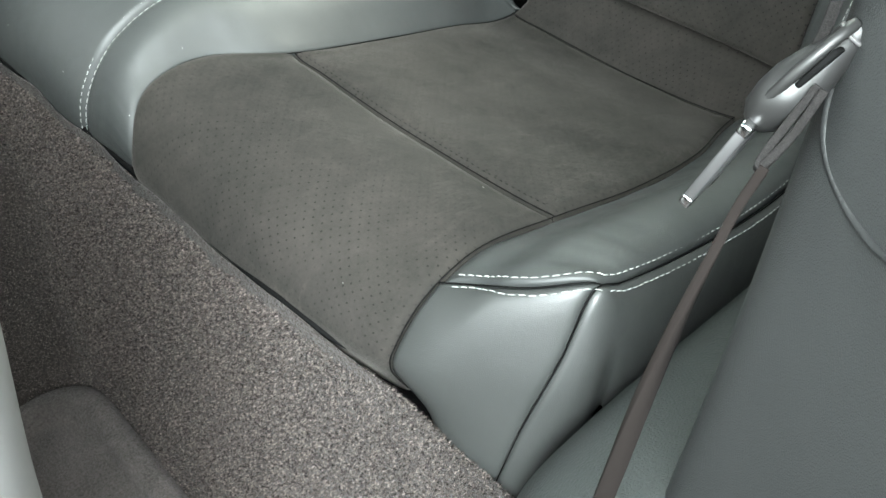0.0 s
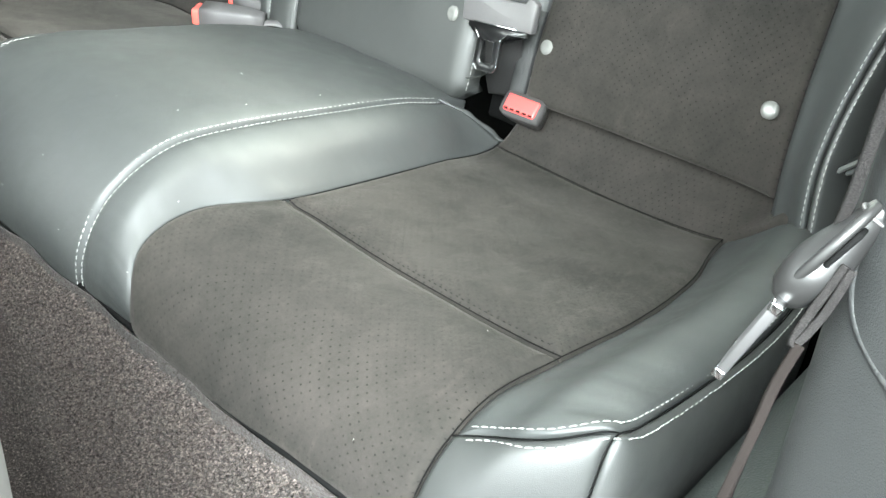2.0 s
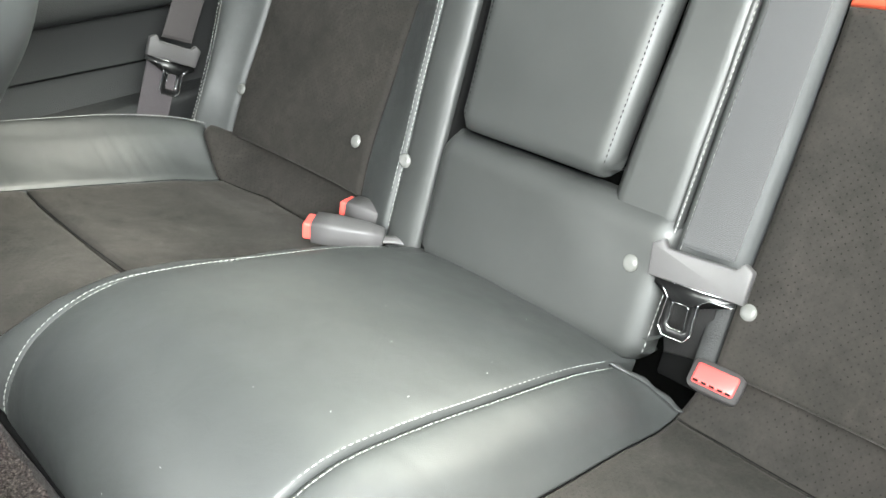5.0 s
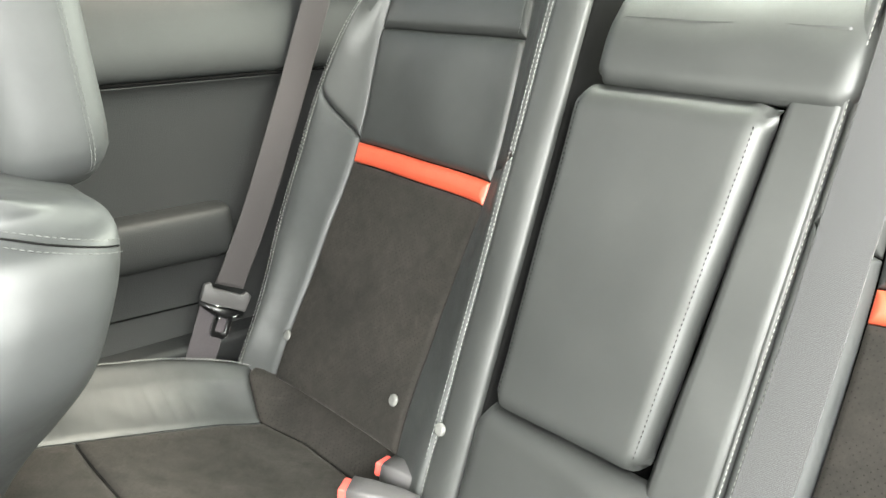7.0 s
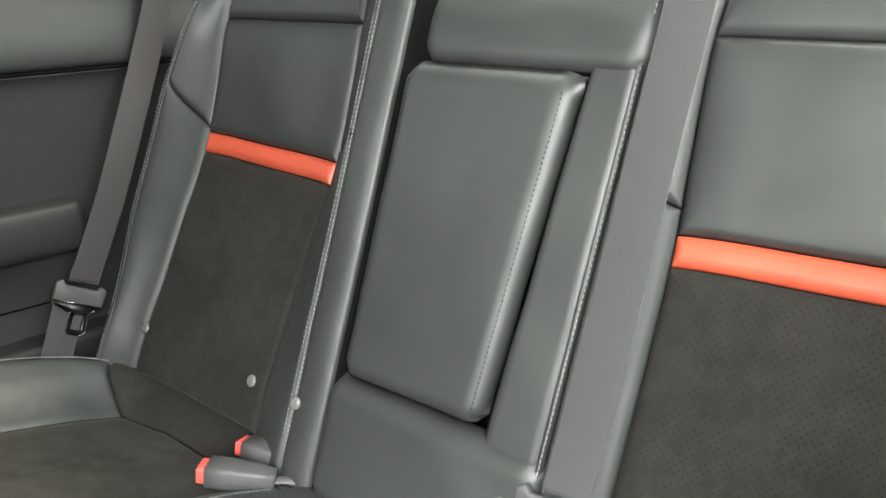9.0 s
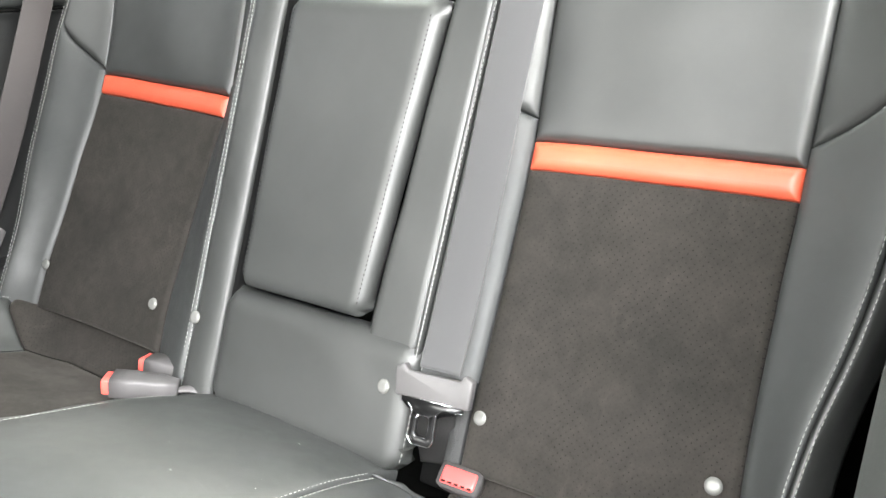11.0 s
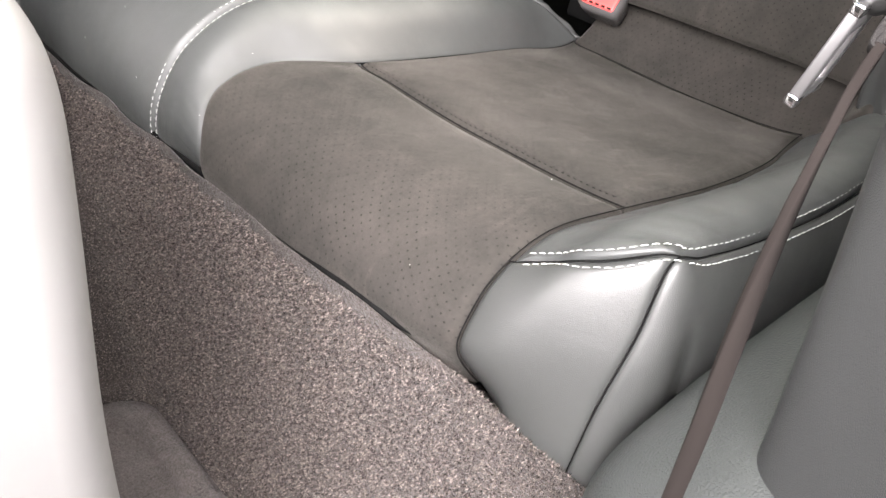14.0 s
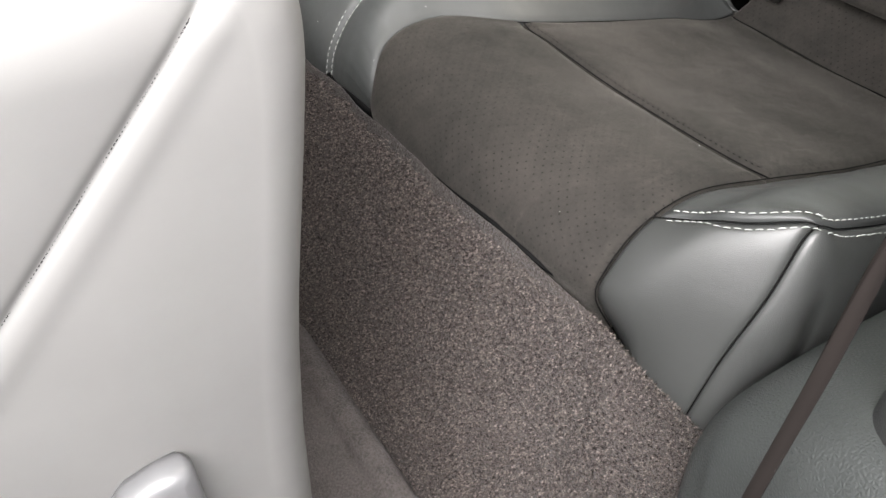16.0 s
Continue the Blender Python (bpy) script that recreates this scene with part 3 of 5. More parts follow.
# ---------------------------------------------------------------- carpet, tunnel, mat
def carpet():
    rows, edge = [], []
    xs = np.linspace(-0.78, 0.86, 42)
    for x in xs:
        # centre tunnel: riser bulges forward and the floor rises
        t = math.exp(-((x + 0.05) / 0.135) ** 4)
        z0 = 0.02 + 0.275 * t
        fr = 0.03 * t
        out = float(np.interp(x, (0.0, 0.2, 0.3, 0.42, 0.50, 0.56, 0.60, 0.64, 0.68, 0.75), (0.012, 0.018, 0.018, 0.017, 0.020, 0.026, 0.036, 0.042, 0.048, 0.053)))
        top = float(np.interp(x, (0.0, 0.2, 0.3, 0.42, 0.50, 0.56, 0.60, 0.64, 0.68, 0.72, 0.86), (0.342, 0.341, 0.344, 0.349, 0.350, 0.345, 0.334, 0.320, 0.306, 0.298, 0.296)))
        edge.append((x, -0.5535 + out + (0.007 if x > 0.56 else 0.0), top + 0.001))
        rows.append([(x, -0.52 + out, top - 0.12), (x, -0.550 + out, top - 0.05), (x, -0.5565 + out, top - 0.003), (x, -0.5625 + out, top - 0.008), (x, -0.568 - fr * 0.3 + out * 0.6, 0.24), (x, -0.582 - fr, max(0.13, z0 + 0.01)), (x, -0.600 - fr, max(0.05, z0)),
                     (x, -0.64 - fr, z0), (x, -0.8, z0 * 0.99), (x, -1.1, z0 * 0.99), (x, -1.9, z0)])
    ob = loft("floor", rows, CARPET, None, "", skirt=(0, 0.0, -0.04), nu=260, nv=200)
    me = ob.data
    co = np.empty(len(me.vertices) * 3)
    me.vertices.foreach_get("co", co)
    co = co.reshape(-1, 3)
    co[:, 2] += 0.002 * soft_noise(co, 38)
    co[:, 1] += 0.0025 * soft_noise(co, 30, 5.0)
    me.vertices.foreach_set("co", co.ravel())
    tagged(ob, "dark brown-grey cut-pile carpet with a centre tunnel", "carpet", "", "structure")
    # black cord in place of the shadow between carpet and seat nose
    tube("edge_shade", [p for p in edge if p[0] < 0.61], 0.0040, GAP, ob, "black cord standing in for the shadow along the carpet edge", 8)


carpet()


def floor_mat():
    top = thing("floor_mat", "dark carpet floor mat with a raised rim", "floor mat", (0.4, -0.9, 0.03))
    def outline(inset):
        pts = []
        x0, x1, y0, y1, r = 0.165 + inset, 0.70 - inset, -1.3 + inset, -0.61 - inset, 0.05
        for cx, cy, a0 in ((x1 - r, y1 - r, 0), (x0 + r, y1 - r, 90), (x0 + r, y0 + r, 180), (x1 - r, y0 + r, 270)):
            for k in range(9):
                a = radians(a0 + k * 11.25)
                pts.append((cx + r * math.cos(a), cy + r * math.sin(a)))
        return pts
    rings = [(0.0, 0.016), (0.002, 0.038), (0.008, 0.047), (0.02, 0.050), (0.030, 0.047), (0.034, 0.038), (0.038, 0.033), (0.046, 0.036), (0.07, 0.036)]
    verts, faces = [], []
    for ins, z in rings:
        verts += [(x, y, z) for x, y in outline(ins)]
    m = 36
    for i in range(len(rings) - 1):
        for k in range(m):
            j = (k + 1) % m
            faces.append((i * m + k, i * m + j, (i + 1) * m + j, (i + 1) * m + k))
    faces.append(tuple((len(rings) - 1) * m + k for k in range(m)))
    mesh_object("mat_body", verts, faces, MAT_PILE, top)


floor_mat()


# ---------------------------------------------------------------- rear bench cushion
# side profiles from the seat's rear edge over the nose to its lower front edge: (y, z)
SEAT = np.array([(0.025, 0.353), (-0.046, 0.301), (-0.155, 0.328), (-0.26, 0.356), (-0.36, 0.384), (-0.44, 0.402), (-0.50, 0.397), (-0.534, 0.371), (-0.539, 0.343), (-0.516, 0.295)])
HUMP = np.array([(0.00, 0.330), (-0.075, 0.351), (-0.15, 0.378), (-0.25, 0.405), (-0.36, 0.432), (-0.43, 0.440), (-0.488, 0.422), (-0.524, 0.388), (-0.540, 0.345), (-0.535, 0.28)])
EDGE = np.array([(-0.02, 0.345), (-0.085, 0.362), (-0.17, 0.374), (-0.26, 0.387), (-0.352, 0.407), (-0.410, 0.427), (-0.438, 0.436), (-0.463, 0.395), (-0.488, 0.345), (-0.507, 0.285)])
FOOT_IN = np.array([0.0, -0.040, -0.012, 0, 0, 0, 0.004, 0.004, 0.001, -0.002])
CREST_IN = np.array([-0.052, -0.036, -0.008, 0, 0, 0.001, -0.001, 0.0, -0.005, -0.011])
BULGE = np.array([0.002, 0.010, 0.013, 0.013, 0.011, 0.007, 0.0, 0.0, 0, 0])
FACE_OUT = np.array([0, 0, 0, 0, 0, -0.005, -0.012, -0.012, -0.007, -0.003])
SIDE_BACK = np.array([0, 0, 0, 0, 0, 0, 0.004, 0.024, 0.034, 0.034])
LOW_Y = np.array([[0, 0, 0, 0, 0, 0, -0.433, -0.456, -0.481, -0.500], [0, 0, 0, 0, 0, 0, -0.425, -0.443, -0.462, -0.480]])
LOW_Z = np.array([[0, 0, 0, 0, 0, 0, 0.398, 0.362, 0.322, 0.275], [0, 0, 0, 0, 0, 0, 0.325, 0.308, 0.288, 0.262]])
FOOT = np.array([0.262, 0.260, 0.268, 0.275, 0.280, 0.258, 0.262, 0.287, 0.295, 0.296])
# the nose draws back towards the outer side
NOSE_BACK = np.array([0, 0.001, 0.002, 0.004, 0.004, 0.005, 0.007, 0.021])
NOSE_SHARE = np.array([0, 0, 0, 0, 0, 0.3, 0.7, 1, 1, 1])


def cushion_surface(side):
    """Near (side 1) or far (side -1) half of the bench, w from the middle of the hump (0) to the lower outer edge (11), s from rear (0) to front (9)."""
    shift = np.zeros(10) if side > 0 else np.linspace(-0.035, -0.018, 10)
    wide, high = (0.0, 0.0) if side > 0 else (0.018, 0.018)
    foot = FOOT_IN if side > 0 else np.array([-0.004, -0.006, -0.008, -0.014, -0.025, -0.03, -0.03, -0.03, -0.03, -0.03])
    far_lift = np.array([0.3, 0.75, 1.0, 1.1, 1, 0.6, 0, 0, 0, 0]) * high
    flat = np.full(10, 1.0)
    prof = [
        (0.02 * flat, HUMP, 0.012), (0.13 * flat + shift * 0.5, HUMP, 0.009), (0.203 + shift, HUMP, 0.0), (FOOT * 0.42 + 0.58 * 0.203 + 0.007 + shift, HUMP * 0.62 + SEAT * 0.38, 0.004), (FOOT + shift, SEAT, 0.0),
        (FOOT + 0.045 + shift, SEAT, -0.003), (0.44 * flat, SEAT, -0.006), (0.598 + foot, SEAT, 0.004), (0.652 + 0.8 * CREST_IN + wide, SEAT * 0.22 + EDGE * 0.78, (BULGE if side > 0 else BULGE * 0.3) + far_lift), (0.694 + CREST_IN + wide, EDGE, far_lift * 1.7),
        (0.708 + CREST_IN + wide, EDGE, -0.045 if side > 0 else -0.012), (0.702 + CREST_IN + wide, EDGE, -0.12)]
    stations = []
    for k, (xs, p, dz) in enumerate(prof):
        y = p[:, 0] + (SIDE_BACK * (0.5 if k == 10 else 1.0) if k >= 10 else 0)
        z = p[:, 1] + dz
        if k < 8:
            y = y + NOSE_BACK[k] * NOSE_SHARE
        elif k == 8:
            y = y + FACE_OUT
        if side > 0 and k >= 10:
            y = np.where(np.arange(10) < 6, y, (LOW_Y[0] if k == 10 else LOW_Y[1]))
            z = np.where(np.arange(10) < 6, z, (LOW_Z[0] if k == 10 else LOW_Z[1]))
        elif k >= 10:
            z = np.where(np.arange(10) < 7, z, p[:, 1] - np.array([0, 0, 0, 0, 0, 0, 0, 0.012, 0.006, 0.0]) * (0.5 if k == 10 else 1.0))
        xs = xs if side > 0 else 0.04 - xs
        stations.append(np.stack([xs, y, z], 1))
    grid = np.stack(stations)

    def surface(w, s):
        w, s = np.broadcast_arrays(np.asarray(w, float), np.asarray(s, float))
        shape = w.shape
        w, s = np.clip(w.ravel(), 0, 11), np.clip(s.ravel(), 0, 9)
        i = np.minimum(w.astype(int), 10)
        f = (w - i)[:, None]
        cols = [spline_grid(grid, np.clip(i + k, 0, 11), s) for k in (-1, 0, 1, 2)]
        a, b, c, d = cols
        r = 0.5 * (2 * b + (c - a) * f + (2 * a - 5 * b + 4 * c - d) * f ** 2 + (3 * b - a - 3 * c + d) * f ** 3)
        return r.reshape(*shape, 3)
    return surface


def spline_grid(grid, row, t):
    n = grid.shape[1]
    i = np.minimum(t.astype(int), n - 2)
    f = (t - i)[:, None]
    a, b, c, d = grid[row, np.maximum(i - 1, 0)], grid[row, i], grid[row, i + 1], grid[row, np.minimum(i + 2, n - 1)]
    return 0.5 * (2 * b + (c - a) * f + (2 * a - 5 * b + 4 * c - d) * f ** 2 + (3 * b - a - 3 * c + d) * f ** 3)


UPF = (0, -0.5, 0.86)


def bench():
    top = thing("rear_bench_cushion", "black leather and perforated suede rear bench cushion with white stitching", "car seat", (0.02, -0.3, 0.28))
    for side in (1, -1):
        F = cushion_surface(side)
        # front seam in a plane through the camera's place, so it looks straight
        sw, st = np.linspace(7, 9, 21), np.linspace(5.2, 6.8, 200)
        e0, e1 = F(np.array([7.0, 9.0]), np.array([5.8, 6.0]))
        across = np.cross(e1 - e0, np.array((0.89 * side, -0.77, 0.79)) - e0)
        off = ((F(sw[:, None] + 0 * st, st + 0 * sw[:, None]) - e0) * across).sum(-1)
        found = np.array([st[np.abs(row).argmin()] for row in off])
        # the seam turns smoothly from the front into the outer edge
        turn = lambda w: np.clip((np.asarray(w, float) - 8.1) / 0.9, 0, 1)
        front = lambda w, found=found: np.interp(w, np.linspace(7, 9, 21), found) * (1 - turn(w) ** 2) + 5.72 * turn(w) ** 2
        # where the bolster's blunt rear end meets the rear strip
        tail = (lambda w: 1.0 - 0.36 * np.clip(np.asarray(w, float) - 7, 0, 2)) if side > 0 else (lambda w: 1.0 + 0.25 * np.clip((np.asarray(w, float) - 6.4) / 0.6, 0, 1) - 0.44 * np.clip(np.asarray(w, float) - 7, 0, 2))
        cushion_panel("rear_strip", F, (4.0, 8.8), (0.0, tail), SUEDE, top, UPF, puff=0.006, dip=0.005, label="suede strip along the rear of the seat")
        cushion_panel("seat_insert", F, (4.0, 7.0), (tail, 4.0), SUEDE, top, UPF, puff=0.005, dip=0.005, label="perforated dark suede seat insert")
        cushion_panel("seat_front", F, (4.0, 7.0), (4.0, 9.0), SUEDE, top, UPF, puff=0.006, dip=0.005, seams="wWs", label="perforated dark suede seat front")
        cushion_panel("hump_side", F, (2.0, 4.0), ((lambda a: 1.12 - 0.10 * (a - 2)) if side > 0 else 0.8, 9.0), LEATHER_WORN, top, (side * 0.7, -0.3, 0.6), puff=0.002, dip=0.0025, seams="wW", wrinkle=0.0008, gathers=0.0006, res=0.005, label="creased black leather side of the centre hump")
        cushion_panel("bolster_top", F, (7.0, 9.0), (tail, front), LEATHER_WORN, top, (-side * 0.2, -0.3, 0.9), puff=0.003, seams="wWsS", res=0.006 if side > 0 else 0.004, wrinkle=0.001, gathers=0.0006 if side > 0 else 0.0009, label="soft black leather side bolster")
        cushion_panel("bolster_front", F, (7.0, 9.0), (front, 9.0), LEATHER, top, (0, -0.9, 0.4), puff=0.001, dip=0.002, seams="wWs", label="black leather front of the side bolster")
        cushion_panel("bolster_side", F, (9.0, 11.0), (0.0 if side > 0 else 0.1, 9.0), LEATHER, top, (side, 0, 0.1), puff=0.001, dip=0.002, seams="w", label="black leather outer side of the bolster")
        # dark sewn joints round the suede
        lines = [(np.full(120, 4.0), np.linspace(1.0, 8.9, 120)), (np.full(120, 7.0), np.linspace(float(tail(7.0)), 8.9, 120)), (np.linspace(4.0, 7.0, 80), tail(np.linspace(4.0, 7.0, 80))), (np.linspace(4.0, 7.0, 80), np.full(80, 4.0)), (np.linspace(7.0, 9.0, 60), front(np.linspace(7.0, 9.0, 60))), (np.full(120, 9.0), np.linspace(0.2, 8.9, 120))]
        for lw, ls in lines:
            P, N = line_on(F, lw, ls, UPF, 0.0, -0.0008)
            tube("seam", P, 0.0005, GAP, top, "dark sewn joint", 6)
        ww = np.linspace(4.1, 6.9, 160)
        P, N = line_on(F, ww, np.full_like(ww, 4.0), UPF, -0.004, 0.0022)
        stitches("stitching", P, N, top, THREAD_DARK, 0.0026, 0.0036, 0.0004, "dark seam thread")
        ss = np.linspace(1.2, 8.7, 240)
        two = np.full_like(ss, 2.0)
        for off in (-0.005, 0.005):
            P, N = line_on(F, two, ss, (0, -0.4, 0.8), off, 0.0004)
            stitches("stitching", P, N, top)
        ss = np.linspace(0.2, 5.7, 200)
        for off in (-0.0055, 0.0055):
            P, N = line_on(F, np.full_like(ss, 9.0 if side > 0 else 8.93), ss, (side * 0.4, 0, 0.8), off, 0.0002 if side > 0 else 0.003)
            stitches("stitching", P, N, top)
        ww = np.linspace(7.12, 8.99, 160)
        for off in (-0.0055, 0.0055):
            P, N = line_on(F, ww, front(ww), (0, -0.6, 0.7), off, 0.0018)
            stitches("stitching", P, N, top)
        # creased leather turned down at the rear end of the hump
        ww = np.linspace(2.0, 4.0, 13)
        rim = F(ww, 1.14 - 0.10 * (ww - 2))
        drops = ((0.0, 0.0, 0.002), (0.002, 0.009, -0.002), (-0.002, 0.020, -0.016), (-0.010, 0.030, -0.045), (-0.014, 0.034, -0.09))
        rows = [rim + np.array((dx * side, dy, dz)) + np.stack([0.0012 * np.sin(ww * 9 + 2 * k) * min(k, 2), 0.0016 * np.sin(ww * 7.3 + k) * min(k, 2), 0 * ww], 1) for k, (dx, dy, dz) in enumerate(drops)]
        loft("gathered_end", rows, LEATHER_WORN, top, "creased leather gathered at the end of the hump", skirt=(-0.004 * side, 0.0, -0.004), nu=30, nv=50)
    near, far = cushion_surface(1), cushion_surface(-1)

    def hump(w, s):
        w = np.asarray(w, float)
        return np.where((w >= 0)[..., None], near(np.abs(w), s), far(np.abs(w), s))
    cushion_panel("hump_top", hump, (-2.0, 2.0), (0.55, 9.0), LEATHER_WORN, top, UPF, puff=0.003, seams="wWs", wrinkle=0.0006, label="worn black leather top of the centre hump")
    part("seat_base", box_bm(1.34, 0.46, 0.10, 0.02, 2, 1.0, Matrix.Translation((0.0, -0.27, 0.225))), GAP, top)


bench()


# ---------------------------------------------------------------- rear backrest
BZ = np.array([0.34, 0.42, 0.50, 0.60, 0.70, 0.80, 0.90, 0.97, 1.01])
BY = np.array([-0.03, 0.0, 0.039, 0.088, 0.137, 0.172, 0.202, 0.231, 0.262])
CY = -0.03 + (BZ - 0.44) * 0.36
OUTER_SEAM = np.array([0.645, 0.632, 0.637, 0.657, 0.667, 0.657, 0.62, 0.58, 0.55])
INSERT_OUT = np.array([0.59, 0.582, 0.577, 0.574, 0.572, 0.572, 0.572, 0.565, 0.55])
INSERT_IN = np.array([0.278, 0.278, 0.278, 0.276, 0.272, 0.268, 0.268, 0.275, 0.28])
NB = len(BZ) - 1


def zs(z):
    """Profile position of a height on the backrest."""
    return float(np.interp(z, BZ, np.arange(NB + 1)))


def back_surface(side):
    """w: 0 inner return, 1 inner edge, 2 inner seam, 3 insert inner edge, 4 insert middle, 5 insert outer edge, 6 outer seam, 7 outer return."""
    out = []
    inner = np.linspace(0.211, 0.237, NB + 1) if side > 0 else np.full(NB + 1, 0.17)
    lip, sunk = (0.210, 0.012) if side > 0 else (0.112, 0.009)
    y_in = CY * 0.9 + BY * 0.1
    y_out = BY - 0.042
    st = [
        (np.full(NB + 1, lip - 0.002), y_in + 0.08), (np.full(NB + 1, lip), y_in + sunk), (inner, y_in), (INSERT_IN - (0.0 if side > 0 else 0.012), BY), (0.5 * (INSERT_IN + INSERT_OUT), BY + 0.006),
        (INSERT_OUT, BY), (OUTER_SEAM, y_out), (OUTER_SEAM + 0.028, y_out + 0.06)]
    for x, y in st:
        out.append(np.stack([x * side, y, BZ], 1))
    grid = np.stack(out)

    def surface(w, s):
        w, s = np.broadcast_arrays(np.asarray(w, float), np.asarray(s, float))
        shape = w.shape
        w, s = np.clip(w.ravel(), 0, 7), np.clip(s.ravel(), 0, NB)
        i = np.minimum(w.astype(int), 6)
        f = (w - i)[:, None]
        a, b, c, d = [spline_grid(grid, np.clip(i + k, 0, 7), s) for k in (-1, 0, 1, 2)]
        r = 0.5 * (2 * b + (c - a) * f + (2 * a - 5 * b + 4 * c - d) * f ** 2 + (3 * b - a - 3 * c + d) * f ** 3)
        return r.reshape(*shape, 3)
    return surface


FWD = (0, -0.9, 0.4)


def button(parent, place, normal):
    n = Vector(normal).normalized()
    bm = bmesh.new()
    bmesh.ops.create_uvsphere(bm, u_segments=20, v_segments=10, radius=0.0092)
    for v in bm.verts:
        v.co.z *= 0.55 if v.co.z > 0 else 0.2
        if abs(v.co.x) + abs(v.co.y) < 0.004 and v.co.z > 0:
            v.co.z -= 0.0012
    bm.transform(Matrix.Translation(place) @ n.to_track_quat("Z", "Y").to_matrix().to_4x4())
    part("button", bm, CLEAR, parent, "milky round plastic button")


def backrest(side):
    top = thing("split_rear_bench", "black leather rear seat back with suede insert and orange band", "car seat", (0.42 * side, 0.0, 0.36), "rear seat backs")
    F = back_surface(side)
    lo, hd = zs(0.360), zs(0.905)
    # the band climbs slightly towards the outer side
    low_in, low_out, tall = (0.679, 0.686, 0.031) if side > 0 else (0.686, 0.698, 0.031)
    b0 = lambda w: np.interp(low_in + (low_out - low_in) * (np.asarray(w, float) - 3) / 2, BZ, np.arange(NB + 1))
    b1 = lambda w: np.interp(low_in + tall + (low_out - low_in) * (np.asarray(w, float) - 3) / 2, BZ, np.arange(NB + 1))
    cushion_panel("insert", F, (3.0, 5.0), (lo, b0), SUEDE, top, FWD, puff=0.004, label="perforated dark suede backrest insert")
    cushion_panel("band", F, (3.0, 5.0), (b0, b1), ORANGE, top, FWD, puff=0.006, dip=0.004, label="bright orange leather band")
    cushion_panel("upper_insert", F, (3.0, 5.0), (b1, hd), LEATHER, top, FWD, puff=0.006, label="smooth black leather upper insert")
    cushion_panel("head_pad", F, (3.0, 5.0), (hd, NB), LEATHER, top, FWD, puff=0.007, label="padded black leather head pad")
    low_in = zs(0.352) if side > 0 else lo - 0.2
    if side > 0:
        # below the belt latch the bolster opens into a slot beside a narrow strip
        cushion_panel("slot_strip", F, (2.80, 3.0), (low_in, zs(0.452)), TRIM_BLACK, top, FWD, puff=0.001, dip=0.002, seams="wW", label="narrow black leather strip beside the belt slot")
        # black sheet gives the depth of the slot its shade
        part("slot_shade", box_bm(0.075, 0.01, 0.15, 0.003, 1, 1.0, pose(0.243, 0.022, 0.375, -18)), GAP, top, "black sheet standing in for shade in the belt slot")
    for w, name, low, cut in (((2.0, 3.0), "inner_bolster", zs(0.446) if side > 0 else low_in, lambda a: zs(0.735) + (zs(0.775) - zs(0.735)) * (3 - a)), ((5.0, 6.0), "outer_bolster", lo - 0.2, lambda a: zs(0.735) + (zs(0.815) - zs(0.735)) * (a - 5))):
        cushion_panel(name, F, w, (low, cut), SEAT_BACK if side > 0 and w[0] < 3 else LEATHER_WORN, top, FWD, puff=0.003, seams="wWS", wrinkle=0.0006, label="black leather lower bolster")
        cushion_panel(name, F, w, (cut, NB), LEATHER, top, FWD, puff=0.003, seams="wWs", label="black leather upper bolster")
    if side < 0:
        # inner wall coloured black to hold the shade between the seat backs
        cushion_panel("inner_shade_wall", F, (0.0, 1.0), (low_in, NB), GAP, top, (0.8, -0.5, 0), puff=0.0, seams="", label="inner wall of the seat back, black for the gap's shade")
    cushion_panel("inner_side", F, (0.0 if side > 0 else 1.0, 2.0), (zs(0.380) if side > 0 else low_in, NB), LEATHER, top, (-side * 0.8, -0.5, 0), puff=0.002, seams="W", label="black leather inner edge")
    cushion_panel("outer_side", F, (6.0, 7.0), (lo - 0.2, NB), LEATHER, top, (side * 0.8, -0.5, 0), puff=0.001, seams="w", label="black leather outer edge")
    for w in (2.0, 6.0):
        ss = np.linspace(zs(0.366) if w < 3 else lo, NB - 0.3, 220)
        for off in (-0.005, 0.005):
            P, N = line_on(F, np.full_like(ss, w), ss, FWD, off, 0.0004)
            stitches("stitching", P, N, top)
    ss = np.linspace(hd + 0.05, NB - 0.2, 60)
    P, N = line_on(F, np.full_like(ss, 3.05), ss, FWD, 0.0, 0.006)
    stitches("stitching", P, N, top, THREAD_GREY, 0.0036, 0.0018, 0.0004)
    spots = ((0.292, 0.0, 0.418), (0.560, -0.002, 0.431)) if side > 0 else ((-0.287, -0.006, 0.426), (-0.578, 0.0, 0.428))
    for spot in spots:
        button(top, spot, (0, -0.9, 0.44))
    part("backrest_core", box_bm(0.40, 0.05, 0.55, 0.02, 2, 1.0, pose(0.44 * side, 0.165, 0.65, -24)), GAP, top)
    return top


backrest(1)
far_back = backrest(-1)
button(far_back, (-0.158, -0.031, 0.444), (0.1, -0.95, 0.36))


